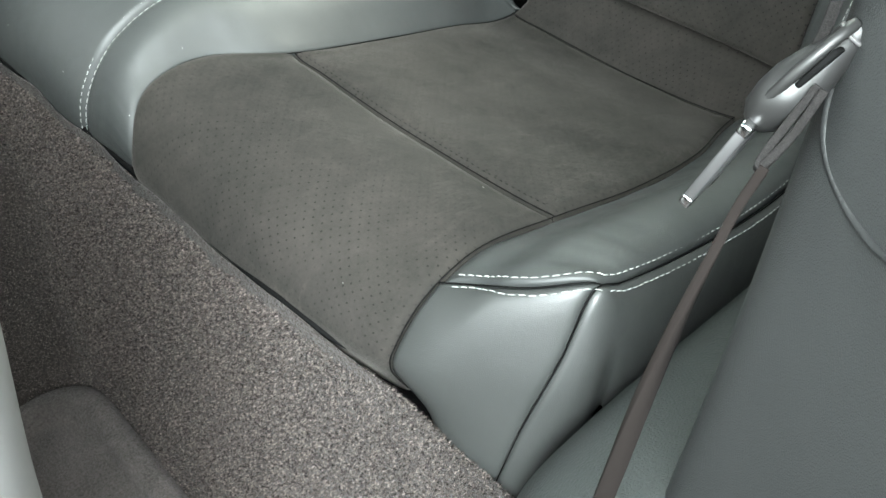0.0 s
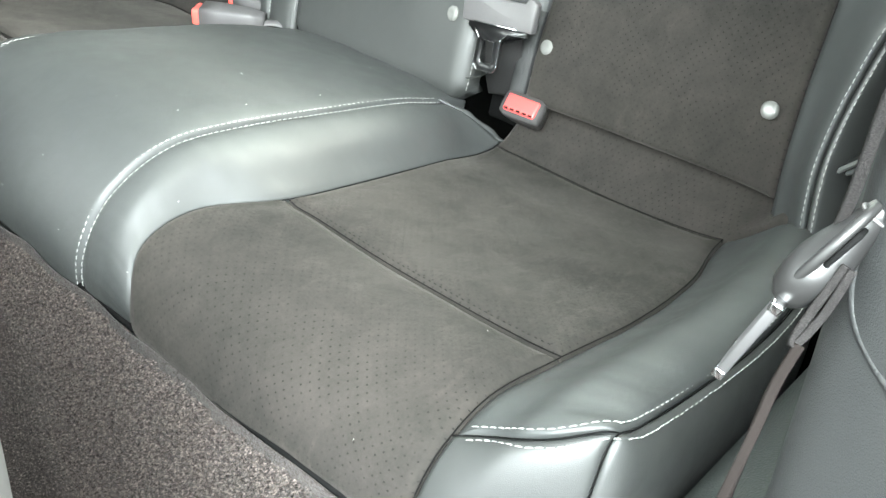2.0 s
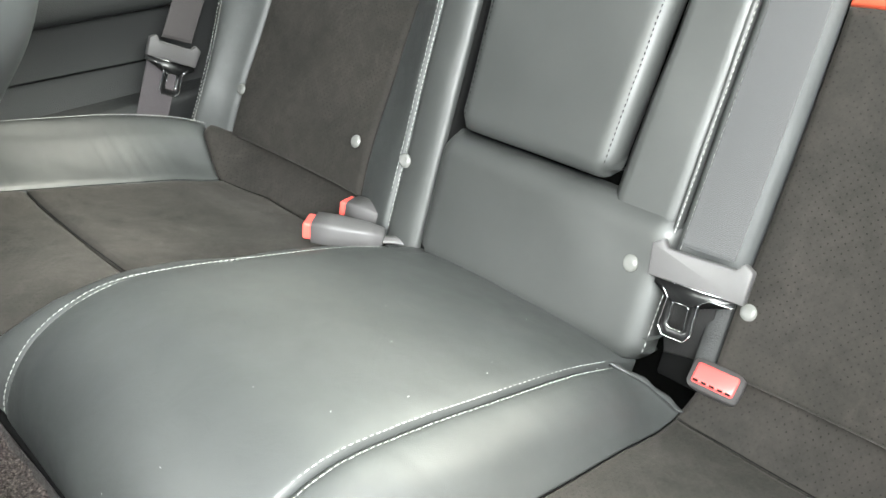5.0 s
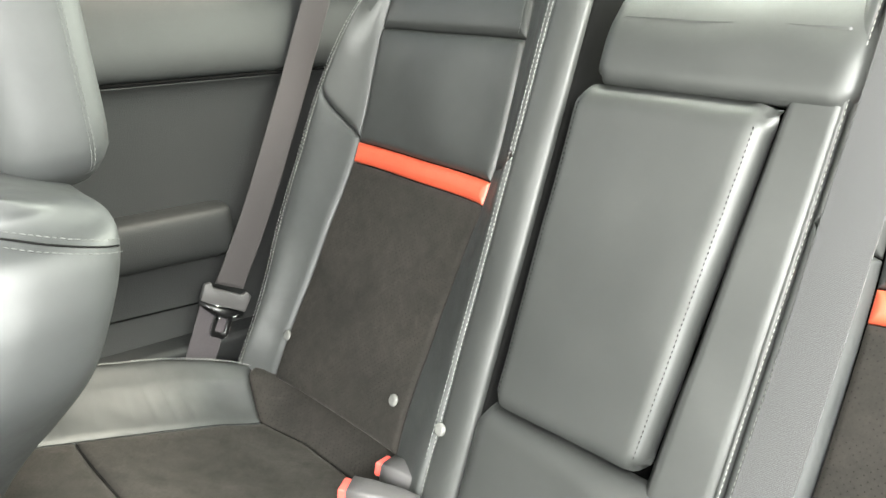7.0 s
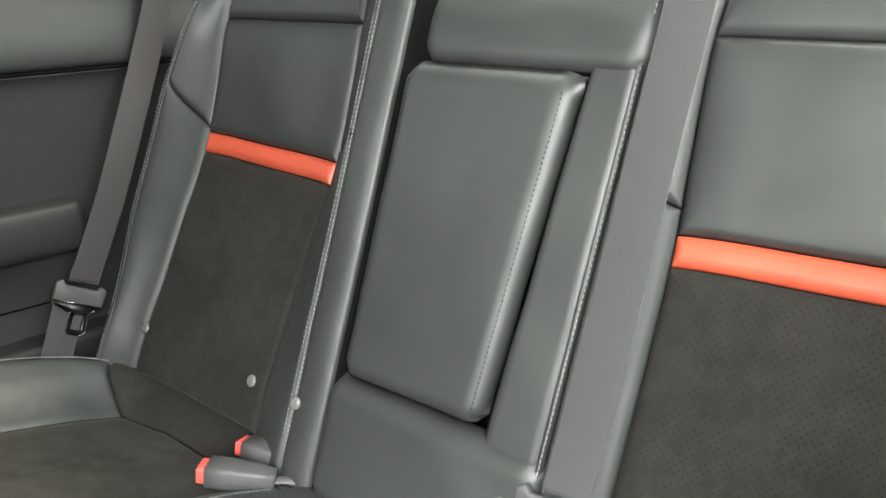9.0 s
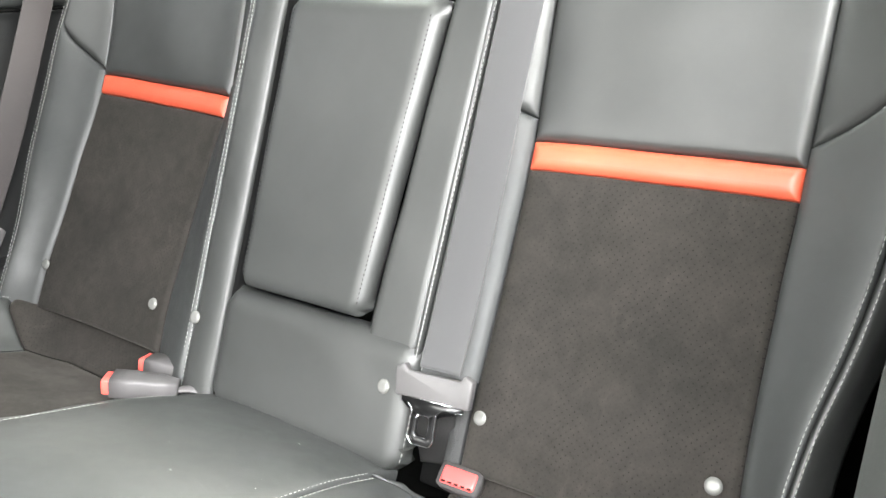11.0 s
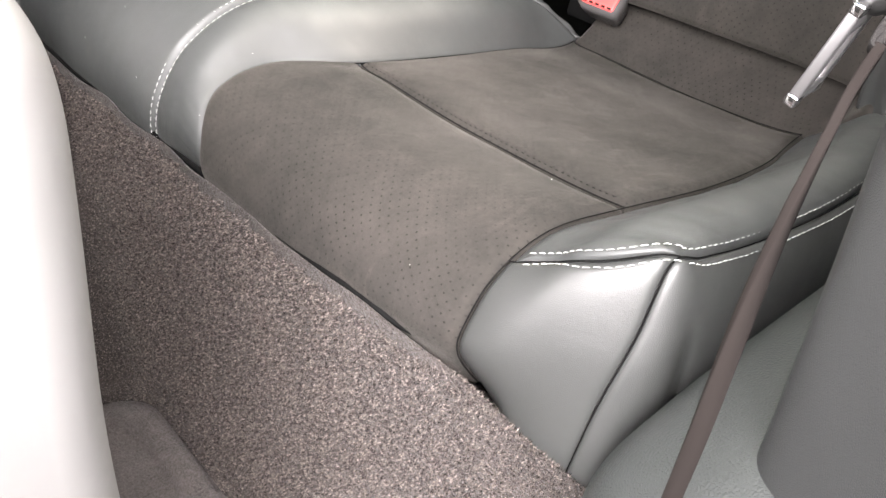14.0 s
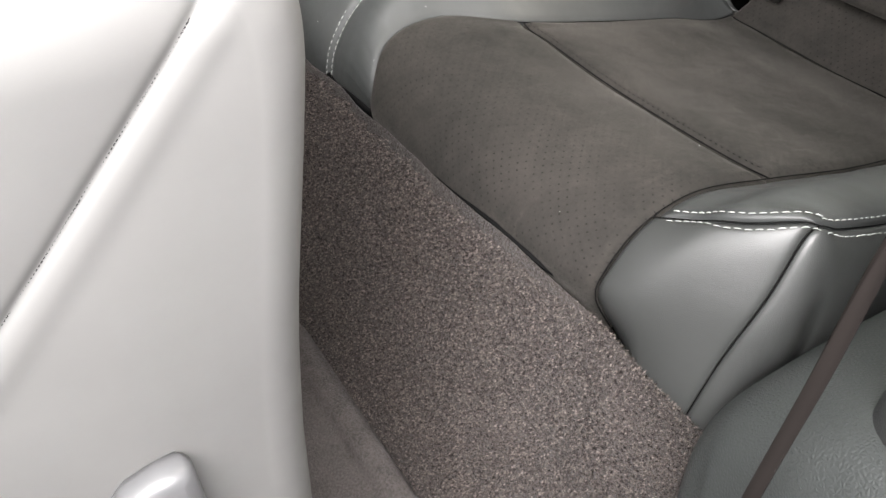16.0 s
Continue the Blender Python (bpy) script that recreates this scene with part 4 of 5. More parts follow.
def centre_back():
    top = thing("rear_bench_centre", "black leather centre seat back with a folded-up armrest", "car seat", (0.06, 0.0, 0.36))
    yc = lambda z: -0.03 + (z - 0.44) * 0.36

    def pad(x0, x1, z0, z1, depth=0.0, round_r=0.02, lean=0.0, crown=0.0, narrow=0.0, pivot=0.36, corner=0.02):
        """A rectangular pad on the sloping centre plane, with its four edges rolled back."""
        def f(w, s):
            w, s = np.broadcast_arrays(np.asarray(w, float), np.asarray(s, float))
            lx, lz = x1 - x0, z1 - z0
            ew = np.minimum(w, 1 - w) * lx
            es = np.minimum(s, 1 - s) * lz
            roll = lambda e: np.where(e < round_r, round_r - np.sqrt(np.maximum(round_r ** 2 - (round_r - np.minimum(e, round_r)) ** 2, 0)), 0)
            # the corners are rounded in the pad's own plane
            u, v = np.clip(1 - ew / corner, 0, 1), np.clip(1 - es / corner, 0, 1)
            k = corner * (1 - np.maximum(u, v) / np.maximum(np.hypot(u, v), 1e-9))
            z = z0 + lz * s + np.where(s < 0.5, 1, -1) * v * k
            x = x0 + lx * w + lean * (s - 0.5) - narrow * (w - pivot) * (1 - s) + np.where(w < 0.5, 1, -1) * u * k
            return np.stack([x, yc(z) - depth + roll(ew) + roll(es) * 0.8 + crown * np.clip(s - 0.3, 0, 1) ** 2, z], -1)
        return f
    cushion_panel("lower_pad", pad(-0.108, 0.219, 0.345, 0.492, 0.004, 0.024), (0.0, 1.0), (0.0, 1.0), LEATHER, top, FWD, puff=0.003, seams="", skirt=0.05, res=0.006, label="plump black leather pad below the armrest")
    cushion_panel("side_pad", pad(0.163, 0.218, 0.475, 0.884, -0.002, 0.007, 0.014, 0.0, -0.022, 1.0, 0.012), (0.0, 1.0), (0.0, 1.0), LEATHER, top, FWD, puff=0.002, seams="", skirt=0.05, res=0.006, label="flat black leather strip beside the armrest")
    cushion_panel("top_pad", pad(-0.072, 0.236, 0.868, 0.998, 0.004, 0.026, 0.0, 0.09), (0.0, 1.0), (0.0, 1.0), LEATHER, top, FWD, puff=0.003, seams="", skirt=0.08, res=0.006, label="black leather pad above the armrest")
    arm = thing("armrest", "", "")
    arm.parent = top
    arm.matrix_parent_inverse = top.matrix_basis.inverted()
    cushion_panel("armrest_cover", pad(-0.088, 0.155, 0.503, 0.866, 0.010, 0.02, 0.012, 0.0, 0.032), (0.0, 1.0), (0.0, 1.0), LEATHER, arm, FWD, puff=0.004, seams="", skirt=0.07, res=0.005, label="folded-up black leather armrest")
    F = pad(-0.088, 0.155, 0.503, 0.866, 0.012, 0.02, 0.012, 0.0, 0.032)
    ss = np.linspace(0.05, 0.96, 160)
    P, N = line_on(F, np.full_like(ss, 0.957), ss, FWD, 0, 0.003)
    stitches("stitching", P, N, arm, THREAD_DARK, 0.0030, 0.0028, 0.00052, "dark thread along the armrest edge")
    P, N = line_on(F, np.full_like(ss, 0.05), ss, FWD, 0, 0.0025)
    stitches("stitching", P, N, arm, THREAD_DARK, 0.003, 0.003, 0.00045, "dark thread along the armrest edge")
    # recess shade is put in as the wall's black colour
    part("recess_wall", box_bm(0.33, 0.03, 0.56, 0.004, 1, 1.0, pose(0.06, 0.14, 0.63, -20)), GAP, top, "wall behind the armrest, black for the shade in the recess")
    button(top, (0.181, -0.036, 0.440), (-0.1, -0.95, 0.36))


centre_back()


# ---------------------------------------------------------------- seat belts and buckles
def latch_plate(top, m, body_w=0.088, body_h=0.03, mirror=False):
    """Seat belt latch: a grey plastic body and a black metal tongue with a slot; x across, y towards the belt, z outwards."""
    pts = [(-body_w / 2, -body_h / 2), (body_w / 2, -body_h / 2), (body_w / 2 + 0.002, body_h / 2), (body_w / 2 - 0.008, body_h / 2 + 0.006), (body_w / 2 - 0.014, body_h / 2 - 0.002), (-body_w / 2 + 0.014, body_h / 2 - 0.002), (-body_w / 2 + 0.008, body_h / 2 + 0.006), (-body_w / 2 - 0.002, body_h / 2)]
    body = part("latch_body", outline_bm(pts, 0.011, 0.002, m), GREY_PLASTIC, top, "grey plastic latch body")
    edge = [(-0.04, -0.013), (0.040, -0.013), (0.040, -0.021), (0.016, -0.022), (0.007, -0.029), (0.006, -0.060), (0.001, -0.067), (-0.021, -0.067), (-0.027, -0.060), (-0.024, -0.030), (-0.031, -0.022), (-0.041, -0.021)]
    hole = [(-0.016, -0.033), (-0.004, -0.033), (-0.002, -0.034), (-0.001, -0.036), (-0.001, -0.046), (-0.001, -0.055), (-0.003, -0.058), (-0.016, -0.058), (-0.019, -0.055), (-0.018, -0.046), (-0.018, -0.036), (-0.017, -0.034)]
    rim = edge[2:11]
    if mirror:
        edge, hole, rim = [[(-x, y) for x, y in reversed(run)] for run in (edge, hole, rim)]
    tongue = part("tongue", outline_bm(edge, 0.003, 0.0, m, hole), JET_METAL, top, "black metal tongue with a bright rim")
    rim = [m @ Vector((x, y, 0.0018)) for x, y in rim]
    tube("bright_rim", resample([tuple(v) for v in rim], 0.002), 0.0005, CHROME, tongue)
    rim = [m @ Vector((x, y, 0.0018)) for x, y in hole + hole[:1]]
    tube("bright_rim", resample([tuple(v) for v in rim], 0.002), 0.0003, CHROME, tongue)
    rim = [m @ Vector((x, -0.0145, 0.0062)) for x in (-0.03, 0.03)]
    tube("bright_rim", [tuple(v) for v in rim], 0.0007, CHROME, body)


def smooth_line(points, n):
    return spline(np.array(points, float), np.linspace(0, len(points) - 1, n))


def centre_belt():
    top = thing("seat_belt", "grey woven centre seat belt hanging with its black latch", "seat belt", (0.25, -0.03, 0.40), "rear seat belts")
    line = smooth_line([(0.266, 0.235, 1.02), (0.262, 0.172, 0.985), (0.269, 0.140, 0.935), (0.265, 0.090, 0.80), (0.260, 0.045, 0.66), (0.2565, 0.002, 0.545), (0.257, -0.030, 0.478)], 60)
    strap("webbing", line, [(1, 0.05, 0.03)] * 60, 0.053, 0.0016, WEBBING, top, "pale grey ribbed webbing")
    m = axes((0.257, -0.040, 0.462), (0.98, 0.05, 0.05), (0.0, 0.30, 0.95))
    latch_plate(top, m, 0.096, 0.031)
    low = smooth_line([(0.243, -0.010, 0.452), (0.243, -0.017, 0.42), (0.242, -0.018, 0.385), (0.241, -0.010, 0.345)], 24)
    strap("webbing", low, [(1, 0.36, 0)] * 24, 0.046, 0.0016, WEBBING_BLACK, top, "dark ribbed lower webbing")


centre_belt()


def far_belt():
    top = thing("seat_belt", "brown-grey woven seat belt of the far rear seat with its latch", "seat belt", (-0.7, -0.1, 0.36), "rear seat belts")
    up = smooth_line([(-0.715, 0.215, 1.04), (-0.712, 0.185, 0.98), (-0.705, 0.11, 0.80), (-0.698, 0.03, 0.62), (-0.694, -0.038, 0.49)], 50)
    strap("webbing", up, [(0.15, 0.88, -0.36)] * 50, 0.049, 0.0016, WEBBING_DARK, top, "brown-grey upper webbing")
    low = smooth_line([(-0.692, -0.062, 0.475), (-0.69, -0.085, 0.42), (-0.692, -0.104, 0.37), (-0.70, -0.115, 0.33)], 30)
    strap("webbing", low, [(0.25, 0.9, -0.25)] * 30, 0.05, 0.0016, WEBBING_MAUVE, top, "mauve-grey lower webbing")
    m = axes((-0.685, -0.052, 0.475), (0.1, 0.86, -0.42), (0.0, 0.42, 0.86))
    latch_plate(top, m, 0.082, 0.028, True)
    guide = part("belt_guide", box_bm(0.012, 0.05, 0.02, 0.004, 2, 1.0, pose(-0.71, 0.215, 0.985, 20)), BLACK_PLASTIC, top, "black belt guide")


far_belt()


def near_belt():
    top = thing("seat_belt", "dark seat belt of the near rear seat with a shiny tongue", "seat belt", (0.72, -0.05, 0.36), "rear seat belts")
    up = smooth_line([(0.722, 0.21, 0.98), (0.716, 0.13, 0.80), (0.708, 0.06, 0.62), (0.704, 0.0, 0.46)], 40)
    strap("webbing", up, [(-0.15, 0.88, -0.36)] * 40, 0.046, 0.0016, WEBBING_DARK, top, "dark webbing")
    low = smooth_line([(0.704, 0.0, 0.46), (0.706, -0.02, 0.40), (0.71, -0.03, 0.33)], 20)
    strap("webbing", low, [(-0.2, 0.9, -0.3)] * 20, 0.046, 0.0016, WEBBING_DARK, top, "dark webbing")
    ahead = Vector((0.038, -0.040, 0.049))
    for place, long in (((0.672, -0.080, 0.4525), 0.070), ((0.6735, -0.074, 0.4455), 0.048)):
        part("tongue", box_bm(long, 0.0052, 0.003, 0.0011, 2, 1.0, axes(place, ahead, (-0.3, 0.9, 0))), POLISHED, top, "bright metal tongue seen edge on")
    part("tongue_tip", box_bm(0.010, 0.0052, 0.003, 0.0011, 2, 1.0, axes((0.694, -0.100, 0.490), (0.02, -0.006, 0.016), (-0.3, 0.9, 0))), POLISHED, top, "bright upper end of the tongue")
    part("latch_body", box_bm(0.066, 0.014, 0.012, 0.003, 3, 1.0, axes((0.6775, -0.070, 0.452), ahead, (-0.3, 0.9, 0))), JET_METAL, top, "black latch body")
    part("latch_end", box_bm(0.016, 0.022, 0.016, 0.004, 3, 1.0, axes((0.699, -0.088, 0.483), ahead, (-0.3, 0.9, 0))), BLACK_PLASTIC, top, "black end of the latch")


near_belt()


def buckle(name_label, m, length=0.085, width=0.04, height=0.028, body_mat=None, press=0.02, frame_width=0.004):
    """Belt buckle: body along -x from the press button at its +x end."""
    top = thing("belt_buckle", name_label, "belt buckle", tuple(m.translation), "belt buckles")
    bm = bmesh.new()
    secs = [(0.0, 1.0, 1.0), (-0.3, 1.02, 1.02), (-0.75, 0.86, 0.9), (-1.0, 0.62, 0.7)]
    rings = []
    for f, a, b in secs:
        ring = []
        for k in range(20):
            u = k / 20 * 2 * math.pi
            c, s = math.cos(u), math.sin(u)
            e = 0.32
            ring.append(bm.verts.new(m @ Vector((f * length, math.copysign(abs(c) ** e, c) * width / 2 * a, math.copysign(abs(s) ** e, s) * height / 2 * b))))
        rings.append(ring)
    for r0, r1 in zip(rings, rings[1:]):
        for k in range(20):
            j = (k + 1) % 20
            bm.faces.new((r0[k], r0[j], r1[j], r1[k]))
    bm.faces.new(rings[0][::-1])
    bm.faces.new(rings[-1])
    part("casing", bm, body_mat or GREY_PLASTIC, top, "")
    bm = box_bm(press, width - 2 * frame_width, height - 2 * frame_width, 0.003, 3, 1.0, m @ Matrix.Translation((press / 2 - 0.008, 0, 0)))
    b = part("press_button", bm, RED_PLASTIC, top, "red press button")
    return top, b


m = axes((-0.219, -0.130, 0.366), (-0.78, -0.58, 0.10), (0.55, -0.8, 0.02))
top, b = buckle("grey belt buckle with a red button lying on the seat", m, 0.088, 0.038, 0.03)
m = axes((-0.243, -0.052, 0.358), (-0.92, -0.30, 0.12), (0.3, -0.92, 0.1))
buckle("grey belt buckle with a red button against the seat back", m, 0.09, 0.036, 0.028)
tube("stalk", smooth_line([(-0.16, -0.082, 0.352), (-0.14, -0.062, 0.352), (-0.125, -0.04, 0.335)], 16), 0.008, GREY_PLASTIC, top, "grey buckle stalk", 8, 0.4)

CASING = plastic("charcoal_plastic", (0.04, 0.038, 0.038), 0.35, 900, 0.2)
ROSE_PLASTIC = plastic("rose_plastic", (0.52, 0.055, 0.052), 0.3)
# buckle of the near seat, tilted up out of the gap
m = axes((0.290, -0.040, 0.359), (0.16, -0.66, 0.73), (0.98, 0.13, -0.06))
top, b = buckle("dark framed belt buckle with a red button standing in the gap", m, 0.04, 0.050, 0.029, CASING, 0.0105, 0.004)
b.data.materials[0] = ROSE_PLASTIC
bar_y = [-0.016, -0.008, 0.0, 0.008, 0.016]
for y in bar_y:
    part("marking", box_bm(0.0006, 0.005, 0.0022, 0, 1, 1.0, m @ Matrix.Translation((0.0026, y, -0.0082))), THREAD_DARK, b, "dark moulded mark")


GLOSS_PLASTIC = plastic("gloss_plastic", (0.012, 0.0117, 0.0117), 0.44, 0, 0.3, 0.45)
# front seat belt hanging at the near pillar
def pillar_belt():
    top = thing("seat_belt", "dark brown front seat belt hanging in front of the door pillar", "seat belt", (0.8, -0.6, 0.3))
    line = smooth_line([(0.8005, -0.5145, 0.626), (0.799, -0.522, 0.613), (0.7995, -0.532, 0.598), (0.799, -0.543, 0.572), (0.798, -0.553, 0.535), (0.797, -0.564, 0.48), (0.793, -0.578, 0.40), (0.788, -0.588, 0.32), (0.782, -0.592, 0.22)], 90)
    # narrowed to fit the camera's view: edge on at the latch, turning flat lower down
    turn = np.clip((np.arange(90) - 18) / 45, 0, 1) ** 1.3
    across = np.array((-0.30, 0.55, -0.78)) * (1 - turn)[:, None] + np.array((0.93, 0.34, 0.14)) * turn[:, None]
    strap("webbing", line, across, 0.0078, 0.0034, BELT_BROWN, top, "twisted brown lower webbing")
    side = across / np.linalg.norm(across, axis=1, keepdims=True)
    tube("edge_thread", (line + side * 0.0039 + np.array((0, -0.0012, 0.0012)))[24:], 0.00042, GREY_PLASTIC, top, "thin pale edge thread", 6)
    up = smooth_line([(0.793, -0.496, 0.636), (0.7945, -0.489, 0.656), (0.796, -0.488, 0.672), (0.798, -0.489, 0.702), (0.800, -0.490, 0.735), (0.802, -0.50, 0.9)], 60)
    strap("webbing", up, [(0.30, -0.62, 0.70)] * 60, 0.0066, 0.0036, WEBBING_SPECK, top, "speckled upper webbing, narrowed to fit the camera's view")
    loop = smooth_line([(0.8055, -0.500, 0.651), (0.8035, -0.507, 0.638), (0.8005, -0.513, 0.6285), (0.7985, -0.5145, 0.6265), (0.7985, -0.511, 0.631), (0.801, -0.504, 0.643), (0.803, -0.499, 0.651)], 44)
    strap("webbing_loop", loop, [(0.30, -0.62, 0.70)] * 44, 0.0072, 0.0028, WEBBING_SPECK, top, "folded webbing loop")
    # teardrop body of the latch with its upper arm and slot
    a, b = Vector((0.7872, -0.5035, 0.6315)), Vector((0.8065, -0.4885, 0.6700))
    ahead = b - a
    m = axes((a + b) / 2, ahead, (-0.35, 0.62, -0.70))
    half = ahead.length / 2
    stations = ((-1.0, 0.0015, 0.0022, 0.0), (-0.94, 0.0042, 0.0045, 0.0), (-0.75, 0.0086, 0.0076, 0.0), (-0.45, 0.0110, 0.0090, 0.0002), (-0.15, 0.0110, 0.0092, 0.0006), (0.15, 0.0078, 0.0080, 0.0034), (0.45, 0.0056, 0.0062, 0.0046), (0.8, 0.0048, 0.0050, 0.0038), (0.95, 0.0040, 0.0040, 0.0034), (1.0, 0.0018, 0.0018, 0.0034))
    bm = bmesh.new()
    rings = [[bm.verts.new(m @ Vector((f * half, off + wy * math.cos(u * math.pi / 12), wz * math.sin(u * math.pi / 12)))) for u in range(24)] for f, wy, wz, off in stations]
    for r0, r1 in zip(rings, rings[1:]):
        for k in range(24):
            bm.faces.new((r0[k], r0[(k + 1) % 24], r1[(k + 1) % 24], r1[k]))
    bm.faces.new(rings[0][::-1])
    bm.faces.new(rings[-1])
    body = part("latch_body", bm, GLOSS_PLASTIC, top, "glossy black teardrop latch body")
    arm = [tuple(m @ Vector((f * half, w, 0.002))) for f, w in ((-0.55, -0.0076), (-0.15, -0.0100), (0.2, -0.0102), (0.5, -0.0086), (0.78, -0.0048), (0.94, 0.0006))]
    tube("slot_arm", smooth_line(arm, 30), 0.0019, GLOSS_PLASTIC, body, "thin arm round the webbing slot", 10)
    # no opening here: a black plate supplies the darkness of the slot
    part("slot", box_bm(0.62 * half * 2 * 0.55, 0.010, 0.002, 0.0005, 1, 1.0, m @ Matrix.Translation((0.30 * half, -0.004, -0.001))), GAP, body, "black plate standing in for the shaded webbing slot")
    ring = [tuple(m @ Vector((0.80 * half, 0.0034 + 0.0049 * math.cos(u), 0.0049 * math.sin(u)))) for u in np.linspace(0, 2 * math.pi, 25)]
    tube("collar", ring, 0.0007, GREY_PLASTIC, body, "grey collar")
    tip = Vector((0.7752, -0.5062, 0.5985))
    m = axes((tip + a) / 2 + Vector((0.001, 0.001, 0.002)), a - tip, (-0.3, 0.7, -0.6))
    long = (a - tip).length + 0.006
    bm = bmesh.new()
    for sx, sy, px, py in ((long, 0.0052, 0.0, -0.0078), (long, 0.0052, 0.0, 0.0078), (0.012, 0.0155, long / 2 - 0.006, 0.0), (0.006, 0.0155, 0.003 - long / 2, 0.0)):
        bar = bpy.data.meshes.new("bar")
        piece = box_bm(sx, sy, 0.0040, 0.0009, 2, 1.0, m @ Matrix.Translation((px, py, 0)))
        piece.to_mesh(bar)
        piece.free()
        bm.from_mesh(bar)
        bpy.data.meshes.remove(bar)
    plate = part("tongue", bm, STEEL_PALE, top, "slotted grey steel tongue with bright ends")
    for f in (-0.47, 0.45):
        for y in (-0.0078, 0.0078):
            part("bright_end", box_bm(0.0046, 0.0058, 0.0046, 0.0009, 2, 1.0, m @ Matrix.Translation((long * f, y, 0))), CHROME, plate, "bright chrome end")


pillar_belt()


# ---------------------------------------------------------------- front seats
def near_front_seat():
    top = thing("front_seat", "front seat back in black leather coloured pale as if sunlit, tipped forward", "car seat", (0.4, -0.85, 0.05))
    edge_z = np.array([0.06, 0.20, 0.326, 0.377, 0.452, 0.55, 0.60, 0.63, 0.652, 0.668, 0.678])
    edge_y = np.array([-0.755, -0.754, -0.748, -0.744, -0.735, -0.718, -0.711, -0.714, -0.726, -0.746, -0.775])
    zz = np.concatenate([np.linspace(0.06, 0.36, 40), np.linspace(0.363, 0.64, 190), np.linspace(0.642, 0.678, 30)])
    ye = spline(np.stack([edge_z, edge_y], 1), np.linspace(0, 10, 400))
    ye = np.interp(zz, ye[:, 0], ye[:, 1])
    r = 0.032
    # section from the rear face round the outer corner and along the side to the front
    arc = np.linspace(math.pi / 2, 0, 40)
    sec = [(x, r * (1 + 0.25 * (x - 0.588) / 0.43)) for x in np.linspace(0.16, 0.586, 30)]
    sec += [(0.588 + r * math.cos(q), r * math.sin(q)) for q in arc]
    sec += [(0.62 + 0.004 * math.sin(math.pi * k), -0.19 * k) for k in np.linspace(0.01, 1, 150)]
    sec += [(0.612 - 0.03 * k, -0.195 - 0.03 * math.sqrt(k)) for k in np.linspace(0.05, 1, 14)]
    sec = np.array(sec)
    nz, nu = len(zz), len(sec)
    draw = 0.03 * np.clip((zz - 0.615) / 0.063, 0, 1) ** 2
    P = np.zeros((nz, nu, 3))
    P[..., 0] = sec[None, :, 0] - draw[:, None]
    P[..., 1] = (ye - 0.022)[:, None] + sec[None, :, 1]
    P[..., 2] = zz[:, None]
    # diagonal seam across the side, sunk between two padded panels
    a, b = np.array([-0.721, 0.660]), np.array([-0.911, 0.468])
    d = (b - a) / np.linalg.norm(b - a)
    rel = P[..., 1:] - a
    away = rel[..., 0] * d[1] - rel[..., 1] * d[0]
    flank = np.clip((sec[:, 0] - 0.585) / 0.03, 0, 1)[None, :] * (np.arange(nu) < 222)[None, :]
    P[..., 0] += flank * (0.0035 * (1 - np.exp(-np.abs(away) / 0.02)) - 0.0016 * np.exp(-(away / 0.0030) ** 2) + 0.0012 * np.exp(-((away + 0.010) / 0.007) ** 2))
    P[..., 0] += flank * 0.0008 * soft_noise(P, 17, 3.0)
    idx = np.arange(nz * nu).reshape(nz, nu)
    faces = np.stack([idx[:-1, :-1], idx[:-1, 1:], idx[1:, 1:], idx[1:, :-1]], -1).reshape(-1, 4).tolist()
    faces.append(idx[-1].tolist())
    mesh_object("back_cover", P.reshape(-1, 3), [tuple(f) for f in faces], SEAT_SIDE_LIT, top, "smooth leather cover coloured pale as if sunlit, with a diagonal seam")
    part("back_core", box_bm(0.38, 0.12, 0.54, 0.03, 3, 1.0, pose(0.38, -0.85, 0.35, -4)), SEAT_SIDE_LIT, top)
    line = []
    for z in np.linspace(a[1] - 0.004, b[1], 120):
        k = int(np.abs(zz - z).argmin())
        y = a[0] + (b[0] - a[0]) * (z - a[1]) / (b[1] - a[1])
        o = np.arange(40, 222)[::-1]
        line.append((np.interp(y, P[k, o, 1], P[k, o, 0]), y, z))
    line = np.array(line)
    tube("seam", line + np.array((-0.0005, 0, 0)), 0.0006, GAP, top, "dark sewn seam", 6)
    # release lever on the side, with a dark plate as its shadow
    pts = [(-0.023, 0.004), (-0.012, 0.014), (0.004, 0.018), (0.017, 0.019), (0.022, 0.014), (0.023, -0.02), (0.020, -0.08), (0.012, -0.095), (-0.010, -0.095), (-0.016, -0.08), (-0.020, -0.03)]
    m = axes((0.636, -0.829, 0.395), (0.0, 1.0, 0.0), (0.0, 0.0, 1.0))
    part("lever", outline_bm(pts, 0.022, 0.008, m), SILVER, top, "smooth silver-grey release lever")
    shade_outline = [(-0.004 + 0.030 * math.copysign(abs(math.cos(q)) ** 0.6, math.cos(q)), -0.034 + 0.062 * math.copysign(abs(math.sin(q)) ** 0.6, math.sin(q))) for q in np.linspace(0, 2 * math.pi, 40, endpoint=False)]
    part("lever_shade", outline_bm(shade_outline, 0.004, 0.0, axes((0.6205, -0.829, 0.398), (0, 1, 0), (0, 0, 1))), TRIM, top, "dark plate standing in for the shadow round the lever")


near_front_seat()


